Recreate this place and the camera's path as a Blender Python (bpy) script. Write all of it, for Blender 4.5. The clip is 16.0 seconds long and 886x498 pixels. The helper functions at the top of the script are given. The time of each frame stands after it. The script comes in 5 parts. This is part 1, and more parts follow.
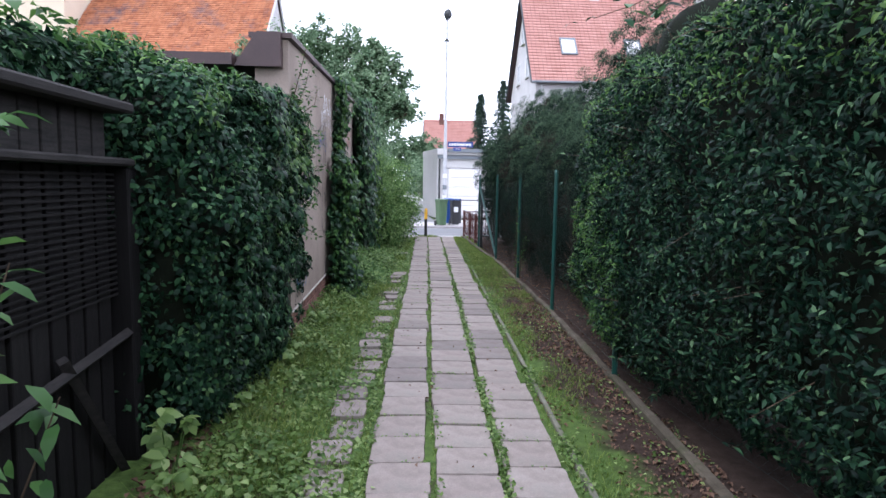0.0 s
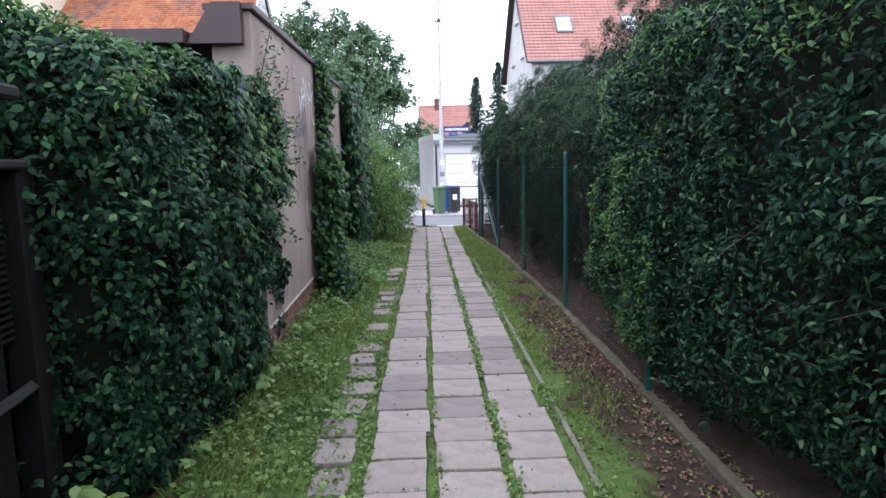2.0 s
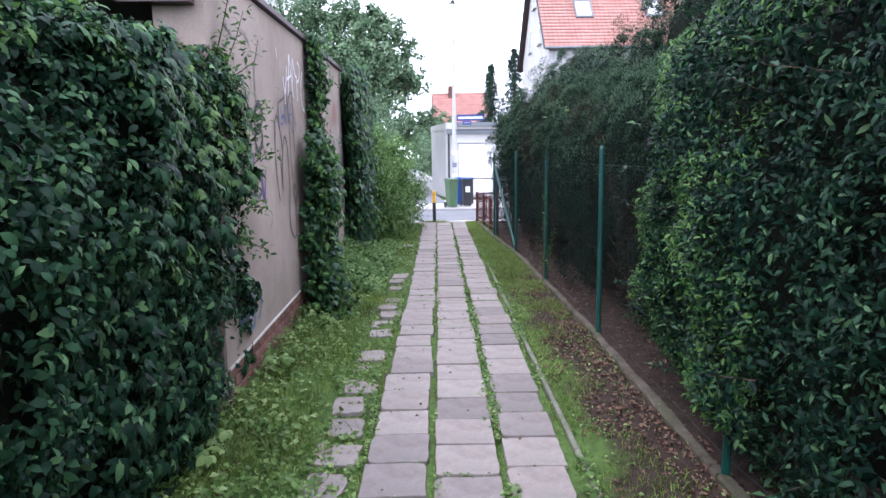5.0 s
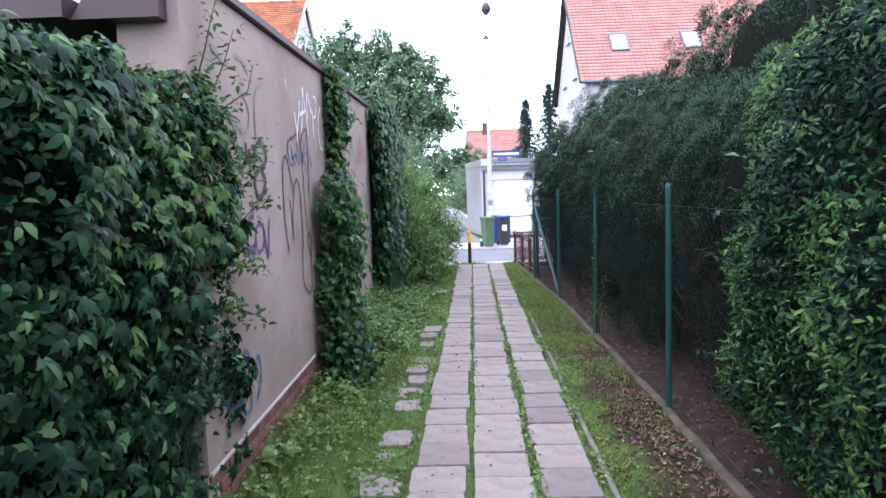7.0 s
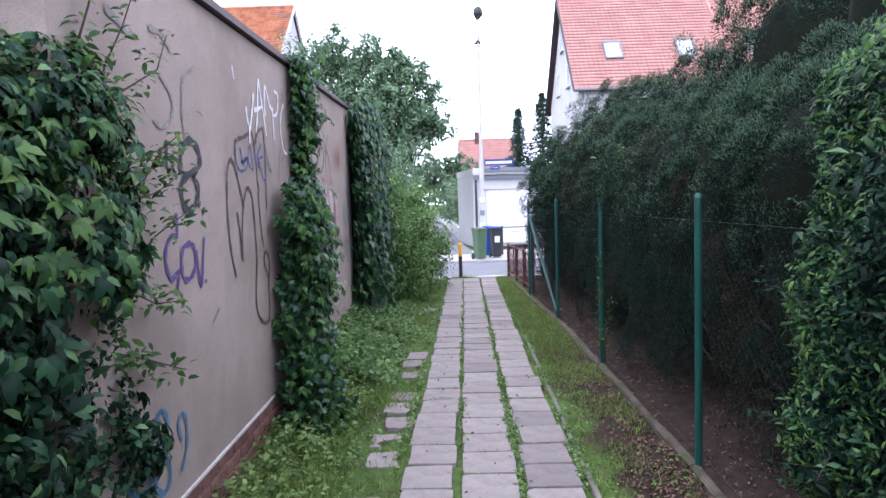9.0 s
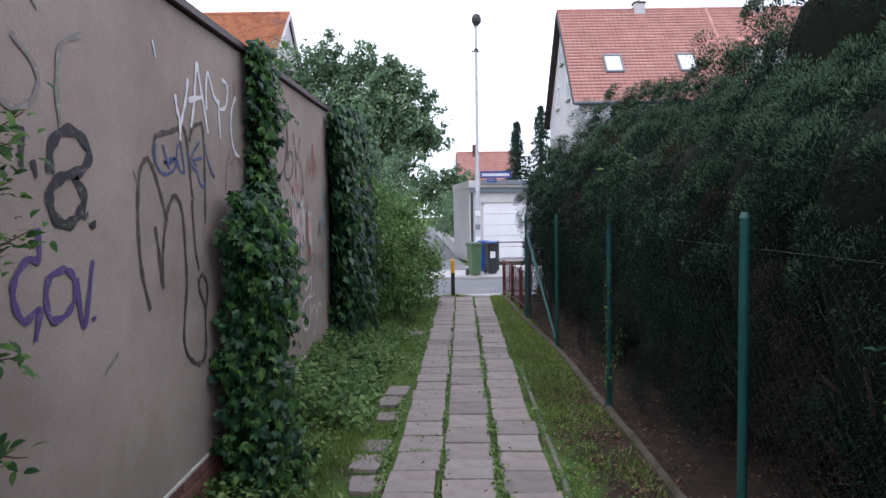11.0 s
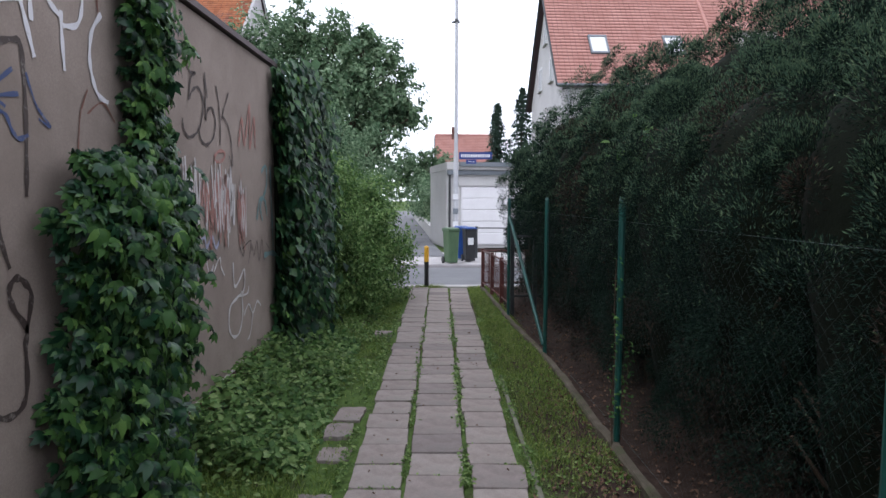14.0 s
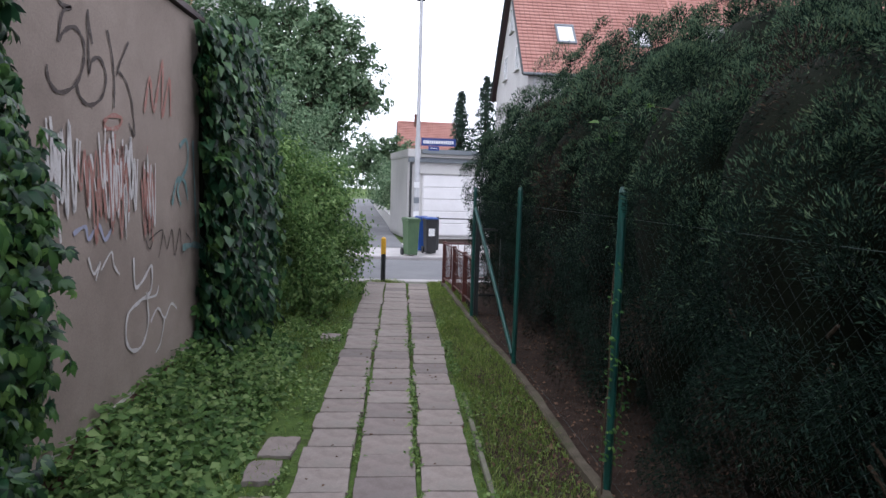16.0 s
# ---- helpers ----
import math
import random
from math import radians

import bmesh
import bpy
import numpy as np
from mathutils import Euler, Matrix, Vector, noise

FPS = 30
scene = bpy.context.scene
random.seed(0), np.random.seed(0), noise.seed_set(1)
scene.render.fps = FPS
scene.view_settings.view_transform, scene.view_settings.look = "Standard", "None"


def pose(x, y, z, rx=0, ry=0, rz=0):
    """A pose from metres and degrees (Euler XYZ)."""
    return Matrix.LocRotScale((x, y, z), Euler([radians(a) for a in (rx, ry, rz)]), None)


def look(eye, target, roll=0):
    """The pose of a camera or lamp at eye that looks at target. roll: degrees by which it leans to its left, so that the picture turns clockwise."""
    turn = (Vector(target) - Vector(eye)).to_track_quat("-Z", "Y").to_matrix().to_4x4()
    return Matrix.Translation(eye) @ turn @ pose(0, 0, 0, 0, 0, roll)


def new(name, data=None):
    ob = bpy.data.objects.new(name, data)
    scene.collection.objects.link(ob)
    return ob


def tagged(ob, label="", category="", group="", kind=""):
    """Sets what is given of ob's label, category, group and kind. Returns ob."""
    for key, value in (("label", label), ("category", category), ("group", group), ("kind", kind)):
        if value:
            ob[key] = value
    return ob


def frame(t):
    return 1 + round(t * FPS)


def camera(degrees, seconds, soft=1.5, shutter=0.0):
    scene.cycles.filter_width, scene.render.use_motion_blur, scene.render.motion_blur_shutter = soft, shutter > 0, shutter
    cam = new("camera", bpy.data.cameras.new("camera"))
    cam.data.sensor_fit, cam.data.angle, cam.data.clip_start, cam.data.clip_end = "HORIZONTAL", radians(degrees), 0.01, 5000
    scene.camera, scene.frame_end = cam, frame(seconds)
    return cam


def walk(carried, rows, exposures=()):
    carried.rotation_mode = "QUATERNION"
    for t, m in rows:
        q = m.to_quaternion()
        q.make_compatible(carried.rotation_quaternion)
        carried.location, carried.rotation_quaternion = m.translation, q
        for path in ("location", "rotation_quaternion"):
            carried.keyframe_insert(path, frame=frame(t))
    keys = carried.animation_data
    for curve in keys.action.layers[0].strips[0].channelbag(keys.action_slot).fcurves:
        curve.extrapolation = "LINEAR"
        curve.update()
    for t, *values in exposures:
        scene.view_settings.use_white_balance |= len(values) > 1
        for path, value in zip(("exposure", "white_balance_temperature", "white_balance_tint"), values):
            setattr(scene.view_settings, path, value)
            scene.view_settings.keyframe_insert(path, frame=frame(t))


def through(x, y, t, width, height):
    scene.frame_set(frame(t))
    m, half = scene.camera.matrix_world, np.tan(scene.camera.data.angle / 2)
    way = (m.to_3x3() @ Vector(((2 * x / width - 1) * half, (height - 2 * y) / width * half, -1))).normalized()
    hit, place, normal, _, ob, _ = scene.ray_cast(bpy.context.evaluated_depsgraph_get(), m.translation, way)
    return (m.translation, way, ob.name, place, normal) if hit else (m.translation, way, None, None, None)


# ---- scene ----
cam = camera(70.4, 16.0)
PATH = [
    (0, (-0.188, 0.036, 1.605), (-0.076, 2.022, 1.392), 0.9),
    (0.5, (-0.179, 0.234, 1.619), (-0.057, 2.22, 1.418), 0.9),
    (1, (-0.141, 0.468, 1.641), (-0.024, 2.446, 1.374), -0.7),
    (1.5, (-0.145, 0.617, 1.635), (-0.023, 2.594, 1.364), -2.3),
    (2, (-0.12, 0.844, 1.626), (-0.011, 2.824, 1.37), -1.4),
    (2.5, (-0.088, 1.088, 1.643), (-0.014, 3.073, 1.407), -0.3),
    (3, (-0.071, 1.32, 1.67), (-0.017, 3.297, 1.369), -1.5),
    (5.5, (-0.01, 2.226, 1.694), (0.06, 4.204, 1.413), -0.8),
    (6, (0.003, 2.482, 1.681), (0.054, 4.47, 1.467), -0.8),
    (6.5, (-0.004, 2.653, 1.712), (-0.032, 4.647, 1.558), -1.4),
    (7, (0.007, 2.876, 1.742), (-0.036, 4.868, 1.568), -1.9),
    (7.5, (0.016, 3.119, 1.73), (-0.034, 5.111, 1.567), -1.7),
    (8, (0.031, 3.315, 1.716), (-0.018, 5.31, 1.585), -1.1),
    (8.5, (0.025, 3.516, 1.731), (0.004, 5.512, 1.608), -0.6),
    (9, (0.065, 3.744, 1.755), (0.047, 5.739, 1.61), -1.8),
    (11.5, (0.188, 4.842, 1.773), (0.191, 6.84, 1.685), 0.1),
    (12, (0.206, 5.076, 1.742), (0.209, 7.074, 1.667), 1.8),
    (12.5, (0.214, 5.284, 1.769), (0.22, 7.277, 1.596), 0.1),
    (13, (0.241, 5.506, 1.765), (0.249, 7.493, 1.539), -1.5),
    (13.5, (0.258, 5.691, 1.743), (0.283, 7.681, 1.544), -0.9),
    (14, (0.264, 5.912, 1.744), (0.327, 7.905, 1.587), 0.2),
    (14.5, (0.29, 6.146, 1.759), (0.351, 8.138, 1.591), -0.9),
    (15, (0.314, 6.391, 1.77), (0.392, 8.375, 1.532), -2.3),
    (15.5, (0.314, 6.601, 1.744), (0.403, 8.586, 1.512), -0.7),
    (16, (0.327, 6.832, 1.727), (0.516, 8.814, 1.538), 1.7),
]
walk(cam, [(t, look(eye, target, roll)) for t, eye, target, roll in PATH],
     [(0.0, 0.3, 5660, 12), (3.0, 0.38, 5640, 11), (5.5, 0.66, 5560, 15), (9.0, 0.52, 5460, 17), (11.5, -0.38, 5830, 10), (13.0, -0.42, 5880, 9), (16.0, -0.3, 5900, 11)])

# ---- world and light: a bright overcast sky ----
world = bpy.data.worlds.new("overcast_sky")
scene.world = world
world.use_nodes = True
wn, wl = world.node_tree.nodes, world.node_tree.links
sky = wn.new("ShaderNodeTexSky")
sky.sky_type, sky.sun_disc = "NISHITA", False
sky.sun_elevation, sky.sun_rotation = radians(54), radians(223)
cloud = wn.new("ShaderNodeMix")
cloud.data_type = "RGBA"
cloud.inputs[0].default_value = 0.86
cloud_coord = wn.new("ShaderNodeTexCoord")
cloud_noise = wn.new("ShaderNodeTexNoise")
cloud_noise.inputs["Scale"].default_value, cloud_noise.inputs["Detail"].default_value = 1.6, 4
cloud_ramp = wn.new("ShaderNodeValToRGB")
cloud_ramp.color_ramp.elements[0].color = (24.2, 23.9, 25.5, 1)
cloud_ramp.color_ramp.elements[1].color = (29.5, 28.9, 30.4, 1)
wl.new(cloud_coord.outputs["Generated"], cloud_noise.inputs["Vector"])
wl.new(cloud_noise.outputs["Fac"], cloud_ramp.inputs["Fac"])
wl.new(sky.outputs["Color"], cloud.inputs[6])
wl.new(cloud_ramp.outputs["Color"], cloud.inputs[7])
wl.new(cloud.outputs[2], wn["Background"].inputs["Color"])
wn["Background"].inputs["Strength"].default_value = 0.1

sun_data = bpy.data.lights.new("sun", "SUN")
sun_data.energy, sun_data.angle, sun_data.color = 1.4, radians(32), (1.0, 0.97, 0.94)
sun = new("sun", sun_data)
sun.matrix_world = look((-12, -5, 24), (0, 8, 0))


# ---- materials ----
def material(name, rough=0.8, metal=0.0):
    m = bpy.data.materials.new(name)
    m.use_nodes = True
    b = m.node_tree.nodes["Principled BSDF"]
    b.inputs["Roughness"].default_value, b.inputs["Metallic"].default_value = rough, metal
    return m, m.node_tree.nodes, m.node_tree.links, b


def noise_node(n, l, scale, detail=4, rough=0.6, coord="Object", stretch=None):
    tc = n.new("ShaderNodeTexCoord")
    t = n.new("ShaderNodeTexNoise")
    t.inputs["Scale"].default_value, t.inputs["Detail"].default_value, t.inputs["Roughness"].default_value = scale, detail, rough
    if stretch:
        mp = n.new("ShaderNodeMapping")
        mp.inputs["Scale"].default_value = stretch
        l.new(tc.outputs[coord], mp.inputs["Vector"])
        l.new(mp.outputs["Vector"], t.inputs["Vector"])
    else:
        l.new(tc.outputs[coord], t.inputs["Vector"])
    return t.outputs["Fac"]


def ramp(n, l, fac, stops):
    r = n.new("ShaderNodeValToRGB")
    e = r.color_ramp.elements
    while len(e) < len(stops):
        e.new(0.5)
    for k, (p, c) in enumerate(stops):
        e[k].position, e[k].color = p, (*c, 1)
    l.new(fac, r.inputs["Fac"])
    return r.outputs["Color"]


def mixed(n, l, a, b, fac, mode="MIX"):
    x = n.new("ShaderNodeMix")
    x.data_type, x.blend_type = "RGBA", mode
    for sock, v in ((x.inputs[0], fac), (x.inputs[6], a), (x.inputs[7], b)):
        if isinstance(v, (int, float)):
            sock.default_value = v
        elif isinstance(v, tuple):
            sock.default_value = (*v, 1)
        else:
            l.new(v, sock)
    return x.outputs[2]


def bumped(n, l, b, height, strength=0.4, distance=0.01):
    bp = n.new("ShaderNodeBump")
    bp.inputs["Strength"].default_value, bp.inputs["Distance"].default_value = strength, distance
    l.new(height, bp.inputs["Height"])
    l.new(bp.outputs["Normal"], b.inputs["Normal"])


def surface(name, dark, light, scale=3, fine=60, rough=0.85, metal=0.0, bump=0.3, stretch=None, stain=None, per=None):
    """Two scales of variation: broad patches from dark to light, fine grain and relief; per: variation from piece to piece."""
    m, n, l, b = material(name, rough, metal)
    if rough > 0.75:
        b.inputs["Specular IOR Level"].default_value = 0.15
    c = ramp(n, l, noise_node(n, l, scale, 5, 0.65, stretch=stretch), [(0.3, dark), (0.7, light)])
    grain = noise_node(n, l, fine, 3, 0.7, stretch=stretch)
    c = mixed(n, l, c, ramp(n, l, grain, [(0.25, (0.62, 0.62, 0.62)), (0.75, (1.0, 1.0, 1.0))]), 0.7, "MULTIPLY")
    if stain:
        c = mixed(n, l, c, stain, ramp(n, l, noise_node(n, l, scale * 0.45, 6, 0.7), [(0.52, (0, 0, 0)), (0.68, (0.8, 0.8, 0.8))]))
    if per:
        src = n.new("ShaderNodeObjectInfo").outputs["Random"] if per == "object" else n.new("ShaderNodeNewGeometry").outputs["Random Per Island"]
        c = mixed(n, l, c, ramp(n, l, src, [(0.0, (0.66, 0.65, 0.67)), (0.12, (0.76, 0.75, 0.77)), (0.35, (0.9, 0.88, 0.88)), (1.0, (1.0, 1.0, 1.0))]), 1.0, "MULTIPLY")
    l.new(c, b.inputs["Base Color"])
    bumped(n, l, b, grain, bump, 0.004)
    return m


def leaf_material(name, stops, rough=0.45, through=0.35, gloss=0.22):
    """Leaves: each island its own tone, a soft patchy change along the plant, some light passing through."""
    m, n, l, b = material(name, rough)
    b.inputs["Specular IOR Level"].default_value = gloss
    c = ramp(n, l, n.new("ShaderNodeNewGeometry").outputs["Random Per Island"], stops)
    c = mixed(n, l, c, ramp(n, l, noise_node(n, l, 1.3, 3), [(0.3, (0.6, 0.66, 0.6)), (0.7, (1.0, 1.0, 1.0))]), 0.8, "MULTIPLY")
    l.new(c, b.inputs["Base Color"])
    tr = n.new("ShaderNodeBsdfTranslucent")
    l.new(c, tr.inputs["Color"])
    mx = n.new("ShaderNodeMixShader")
    mx.inputs[0].default_value = through
    l.new(b.outputs[0], mx.inputs[1])
    l.new(tr.outputs[0], mx.inputs[2])
    l.new(mx.outputs[0], n["Material Output"].inputs["Surface"])
    return m


M_SLAB = surface("weathered_concrete_slab", (0.245, 0.208, 0.188), (0.4, 0.346, 0.316), 6, 110, 0.9, bump=0.5, stain=(0.2, 0.19, 0.17), per="object")
M_CONCRETE = surface("old_concrete", (0.09, 0.084, 0.068), (0.2, 0.182, 0.155), 3, 70, 0.9, bump=0.5, stain=(0.08, 0.09, 0.05))
M_KERB = surface("earthy_concrete", (0.06, 0.05, 0.036), (0.14, 0.118, 0.09), 5, 70, 0.92, bump=0.5, stain=(0.05, 0.06, 0.026))
M_EDGING = surface("pale_concrete_edging", (0.13, 0.125, 0.095), (0.23, 0.22, 0.175), 5, 70, 0.92, bump=0.5, stain=(0.1, 0.11, 0.06))
M_PLASTER = surface("dirty_beige_plaster", (0.262, 0.212, 0.18), (0.388, 0.318, 0.274), 1.1, 120, 0.92, bump=0.3, stain=(0.21, 0.17, 0.14))
M_WHITE = surface("white_render", (0.5, 0.485, 0.485), (0.6, 0.58, 0.58), 0.6, 40, 0.9, bump=0.15)
M_GREYWALL = surface("grey_render", (0.5, 0.49, 0.48), (0.6, 0.58, 0.57), 0.6, 40, 0.9, bump=0.15)
M_CREAM = surface("cream_render", (0.62, 0.52, 0.4), (0.72, 0.6, 0.47), 0.5, 40, 0.9, bump=0.15)
M_BRICK = surface("red_brown_brick", (0.15, 0.075, 0.06), (0.26, 0.14, 0.115), 6, 80, 0.9, bump=0.4, per="object")
M_MORTAR = surface("pale_mortar", (0.5, 0.46, 0.42), (0.62, 0.58, 0.54), 8, 90, 0.95)
M_FLASH = surface("brown_metal_flashing", (0.028, 0.012, 0.013), (0.046, 0.022, 0.022), 3, 60, 0.5, bump=0.1)
M_WOOD = surface("dark_weathered_board", (0.007, 0.0068, 0.0068), (0.018, 0.0165, 0.016), 5, 40, 0.8, stretch=(9, 9, 0.6), bump=0.6, per="object")
M_RAIL = surface("grey_weathered_rail", (0.018, 0.017, 0.017), (0.044, 0.04, 0.038), 5, 40, 0.85, stretch=(9, 0.8, 9), bump=0.6)
M_GREEN = surface("dark_green_paint", (0.005, 0.045, 0.038), (0.009, 0.075, 0.06), 6, 60, 0.4, bump=0.15)
M_WIRE = surface("green_coated_wire", (0.006, 0.02, 0.018), (0.01, 0.03, 0.025), 6, 60, 0.5)
M_RUST = surface("red_brown_metal_paint", (0.07, 0.02, 0.018), (0.12, 0.035, 0.028), 6, 60, 0.55)
M_ASPHALT = surface("grey_asphalt", (0.15, 0.15, 0.16), (0.22, 0.22, 0.225), 0.7, 120, 0.9, bump=0.4)
M_PAVER = surface("pale_paving", (0.42, 0.40, 0.39), (0.56, 0.53, 0.52), 2, 70, 0.9, bump=0.4, per="object")
M_METAL = surface("pale_galvanised_pole", (0.42, 0.42, 0.44), (0.55, 0.55, 0.57), 3, 60, 0.55, 0.3)
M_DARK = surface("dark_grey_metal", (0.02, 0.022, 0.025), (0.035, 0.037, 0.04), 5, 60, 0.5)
M_BLACK = surface("black_plastic", (0.012, 0.012, 0.014), (0.022, 0.022, 0.025), 5, 60, 0.5)
M_YELLOW = surface("yellow_paint", (0.7, 0.36, 0.02), (0.85, 0.47, 0.04), 9, 60, 0.5)
M_BINGREEN = surface("green_plastic", (0.05, 0.1, 0.045), (0.075, 0.135, 0.06), 4, 60, 0.5)
M_BINBLUE = surface("blue_plastic", (0.01, 0.05, 0.22), (0.015, 0.075, 0.3), 4, 60, 0.5)
M_SIGNBLUE = surface("blue_enamel", (0.008, 0.03, 0.16), (0.012, 0.04, 0.2), 4, 60, 0.35)
M_SIGNWHITE = surface("white_enamel", (0.7, 0.7, 0.72), (0.8, 0.8, 0.8), 4, 60, 0.35)
M_GARAGE = surface("white_garage_door", (0.74, 0.72, 0.73), (0.82, 0.8, 0.81), 1.5, 60, 0.6)
M_ROOFEDGE = surface("grey_roof_fascia", (0.13, 0.15, 0.17), (0.2, 0.22, 0.24), 1.5, 60, 0.6)
M_TILE = surface("orange_clay_tile", (0.41, 0.19, 0.155), (0.53, 0.275, 0.23), 1.2, 30, 0.75)
M_TILEOLD = surface("patched_clay_tile", (0.42, 0.16, 0.085), (0.6, 0.26, 0.14), 1.4, 30, 0.8, stain=(0.13, 0.12, 0.14), per="island")
M_BARK = surface("brown_bark", (0.05, 0.035, 0.025), (0.12, 0.085, 0.06), 8, 60, 0.9, stretch=(4, 4, 0.7), bump=0.8)
# Near-black: the shade deep inside hedges is put into this colour.
M_CORE = surface("shade_black", (0.004, 0.006, 0.003), (0.01, 0.013, 0.007), 12, 60, 0.95, bump=0.8)
M_LITTER = surface("dry_fallen_leaf", (0.11, 0.063, 0.043), (0.25, 0.16, 0.11), 8, 60, 0.85, per="island")

# The rare bright tones stand in for glints on leaves facing the sky.
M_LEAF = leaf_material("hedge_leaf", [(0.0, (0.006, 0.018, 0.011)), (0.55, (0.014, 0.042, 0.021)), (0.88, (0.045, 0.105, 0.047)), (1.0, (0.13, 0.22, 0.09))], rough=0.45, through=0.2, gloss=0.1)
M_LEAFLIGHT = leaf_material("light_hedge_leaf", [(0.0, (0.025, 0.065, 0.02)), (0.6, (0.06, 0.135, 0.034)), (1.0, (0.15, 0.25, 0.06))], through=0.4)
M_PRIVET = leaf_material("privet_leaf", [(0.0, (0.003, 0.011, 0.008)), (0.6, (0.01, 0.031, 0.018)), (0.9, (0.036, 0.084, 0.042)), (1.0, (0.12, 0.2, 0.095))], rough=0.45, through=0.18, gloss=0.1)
M_IVY = leaf_material("creeper_leaf", [(0.0, (0.006, 0.024, 0.012)), (0.6, (0.022, 0.07, 0.03)), (1.0, (0.1, 0.18, 0.065))], rough=0.38, through=0.22, gloss=0.28)
M_IVYLIGHT = leaf_material("light_creeper_leaf", [(0.0, (0.035, 0.09, 0.025)), (0.7, (0.08, 0.165, 0.045)), (1.0, (0.18, 0.3, 0.08))], rough=0.45, gloss=0.14)
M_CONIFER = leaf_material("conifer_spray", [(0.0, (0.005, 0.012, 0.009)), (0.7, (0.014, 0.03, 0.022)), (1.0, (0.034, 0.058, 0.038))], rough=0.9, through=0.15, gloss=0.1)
M_BROWNSPRAY = leaf_material("brown_conifer_spray", [(0.0, (0.014, 0.01, 0.008)), (0.8, (0.04, 0.027, 0.02)), (1.0, (0.09, 0.052, 0.032))], rough=0.8, through=0.1)
M_CONIFERTIP = leaf_material("lit_conifer_spray", [(0.0, (0.045, 0.082, 0.055)), (0.75, (0.098, 0.15, 0.09)), (1.0, (0.16, 0.205, 0.115))], rough=0.9, through=0.2, gloss=0.1)
M_SPRUCE = leaf_material("blue_green_needles", [(0.0, (0.03, 0.06, 0.045)), (1.0, (0.08, 0.13, 0.09))], rough=0.6, through=0.15)
M_TREE = leaf_material("tree_leaf", [(0.0, (0.06, 0.115, 0.06)), (0.6, (0.2, 0.29, 0.17)), (1.0, (0.34, 0.44, 0.28))], through=0.45, gloss=0.12)
M_SHRUB = leaf_material("shrub_leaf", [(0.0, (0.06, 0.125, 0.04)), (0.6, (0.165, 0.27, 0.085)), (1.0, (0.32, 0.43, 0.17))], through=0.4, gloss=0.12)
M_GRASS = leaf_material("grass_blade", [(0.0, (0.09, 0.15, 0.03)), (0.7, (0.22, 0.3, 0.065)), (1.0, (0.4, 0.44, 0.16))], rough=0.55, through=0.4)
M_WEED = leaf_material("weed_leaf", [(0.0, (0.075, 0.14, 0.035)), (0.7, (0.18, 0.275, 0.075)), (1.0, (0.36, 0.45, 0.18))], rough=0.45, through=0.4)


def ground_material():
    m, n, l, b = material("lane_ground", 0.95)
    b.inputs["Specular IOR Level"].default_value = 0.1
    soil = ramp(n, l, noise_node(n, l, 9, 6), [(0.3, (0.024, 0.016, 0.013)), (0.7, (0.058, 0.039, 0.031))])
    moss = ramp(n, l, noise_node(n, l, 14, 6), [(0.3, (0.045, 0.075, 0.02)), (0.7, (0.1, 0.155, 0.04))])
    sep = n.new("ShaderNodeSeparateXYZ")
    l.new(n.new("ShaderNodeTexCoord").outputs["Object"], sep.inputs[0])
    rim = n.new("ShaderNodeMapRange")
    l.new(sep.outputs["X"], rim.inputs["Value"])
    for key, value in (("From Min", 0.95), ("From Max", 1.6), ("To Min", 0.12), ("To Max", -0.4)):
        rim.inputs[key].default_value = value
    sway = n.new("ShaderNodeMath")
    l.new(noise_node(n, l, 1.3, 6, 0.7), sway.inputs[0])
    l.new(rim.outputs[0], sway.inputs[1])
    patch = ramp(n, l, sway.outputs[0], [(0.42, (0, 0, 0)), (0.58, (1, 1, 1))])
    l.new(mixed(n, l, soil, moss, patch), b.inputs["Base Color"])
    bumped(n, l, b, noise_node(n, l, 40, 4), 0.8, 0.02)
    return m


M_GROUND = ground_material()

# White base colour paints in the bright sky that roof panes reflect.
M_SKYPANE = surface("sky_white_pane", (0.7, 0.7, 0.72), (0.78, 0.78, 0.8), 2, 60, 0.3)
m_glass, gn, gl, gb = material("window_glass", 0.06)
gb.inputs["Base Color"].default_value = (0.16, 0.18, 0.2, 1)
gb.inputs["Specular IOR Level"].default_value = 0.9
M_GLASS = m_glass


# ---- helpers for meshes ----
def boxed(bm, x0, y0, z0, x1, y1, z1, bevel=0.0):
    """Adds a box, its edges bevelled, to bm."""
    r = bmesh.ops.create_cube(bm, size=1.0, matrix=Matrix.Translation(((x0 + x1) / 2, (y0 + y1) / 2, (z0 + z1) / 2)) @ Matrix.Diagonal((x1 - x0, y1 - y0, z1 - z0, 1)))
    if bevel:
        es = {e for v in r["verts"] for e in v.link_edges}
        bmesh.ops.bevel(bm, geom=list(es), offset=bevel, segments=1, affect="EDGES")
    return bm


def rod(bm, a, b, r0, r1=None, seg=10):
    """Adds a round bar from a to b, tapering from r0 to r1."""
    a, b = Vector(a), Vector(b)
    d = b - a
    m = Matrix.Translation((a + b) / 2) @ d.to_track_quat("Z", "Y").to_matrix().to_4x4()
    bmesh.ops.create_cone(bm, cap_ends=True, segments=seg, radius1=r0, radius2=r0 if r1 is None else r1, depth=d.length, matrix=m)
    return bm


def part(name, bm, mat, parent=None, label="", smooth=False):
    me = bpy.data.meshes.new(name)
    bm.to_mesh(me)
    bm.free()
    me.materials.append(mat)
    if smooth:
        me.shade_smooth()
    ob = new(name, me)
    if parent:
        ob.parent = parent
    if label:
        ob["label"] = label
    return ob


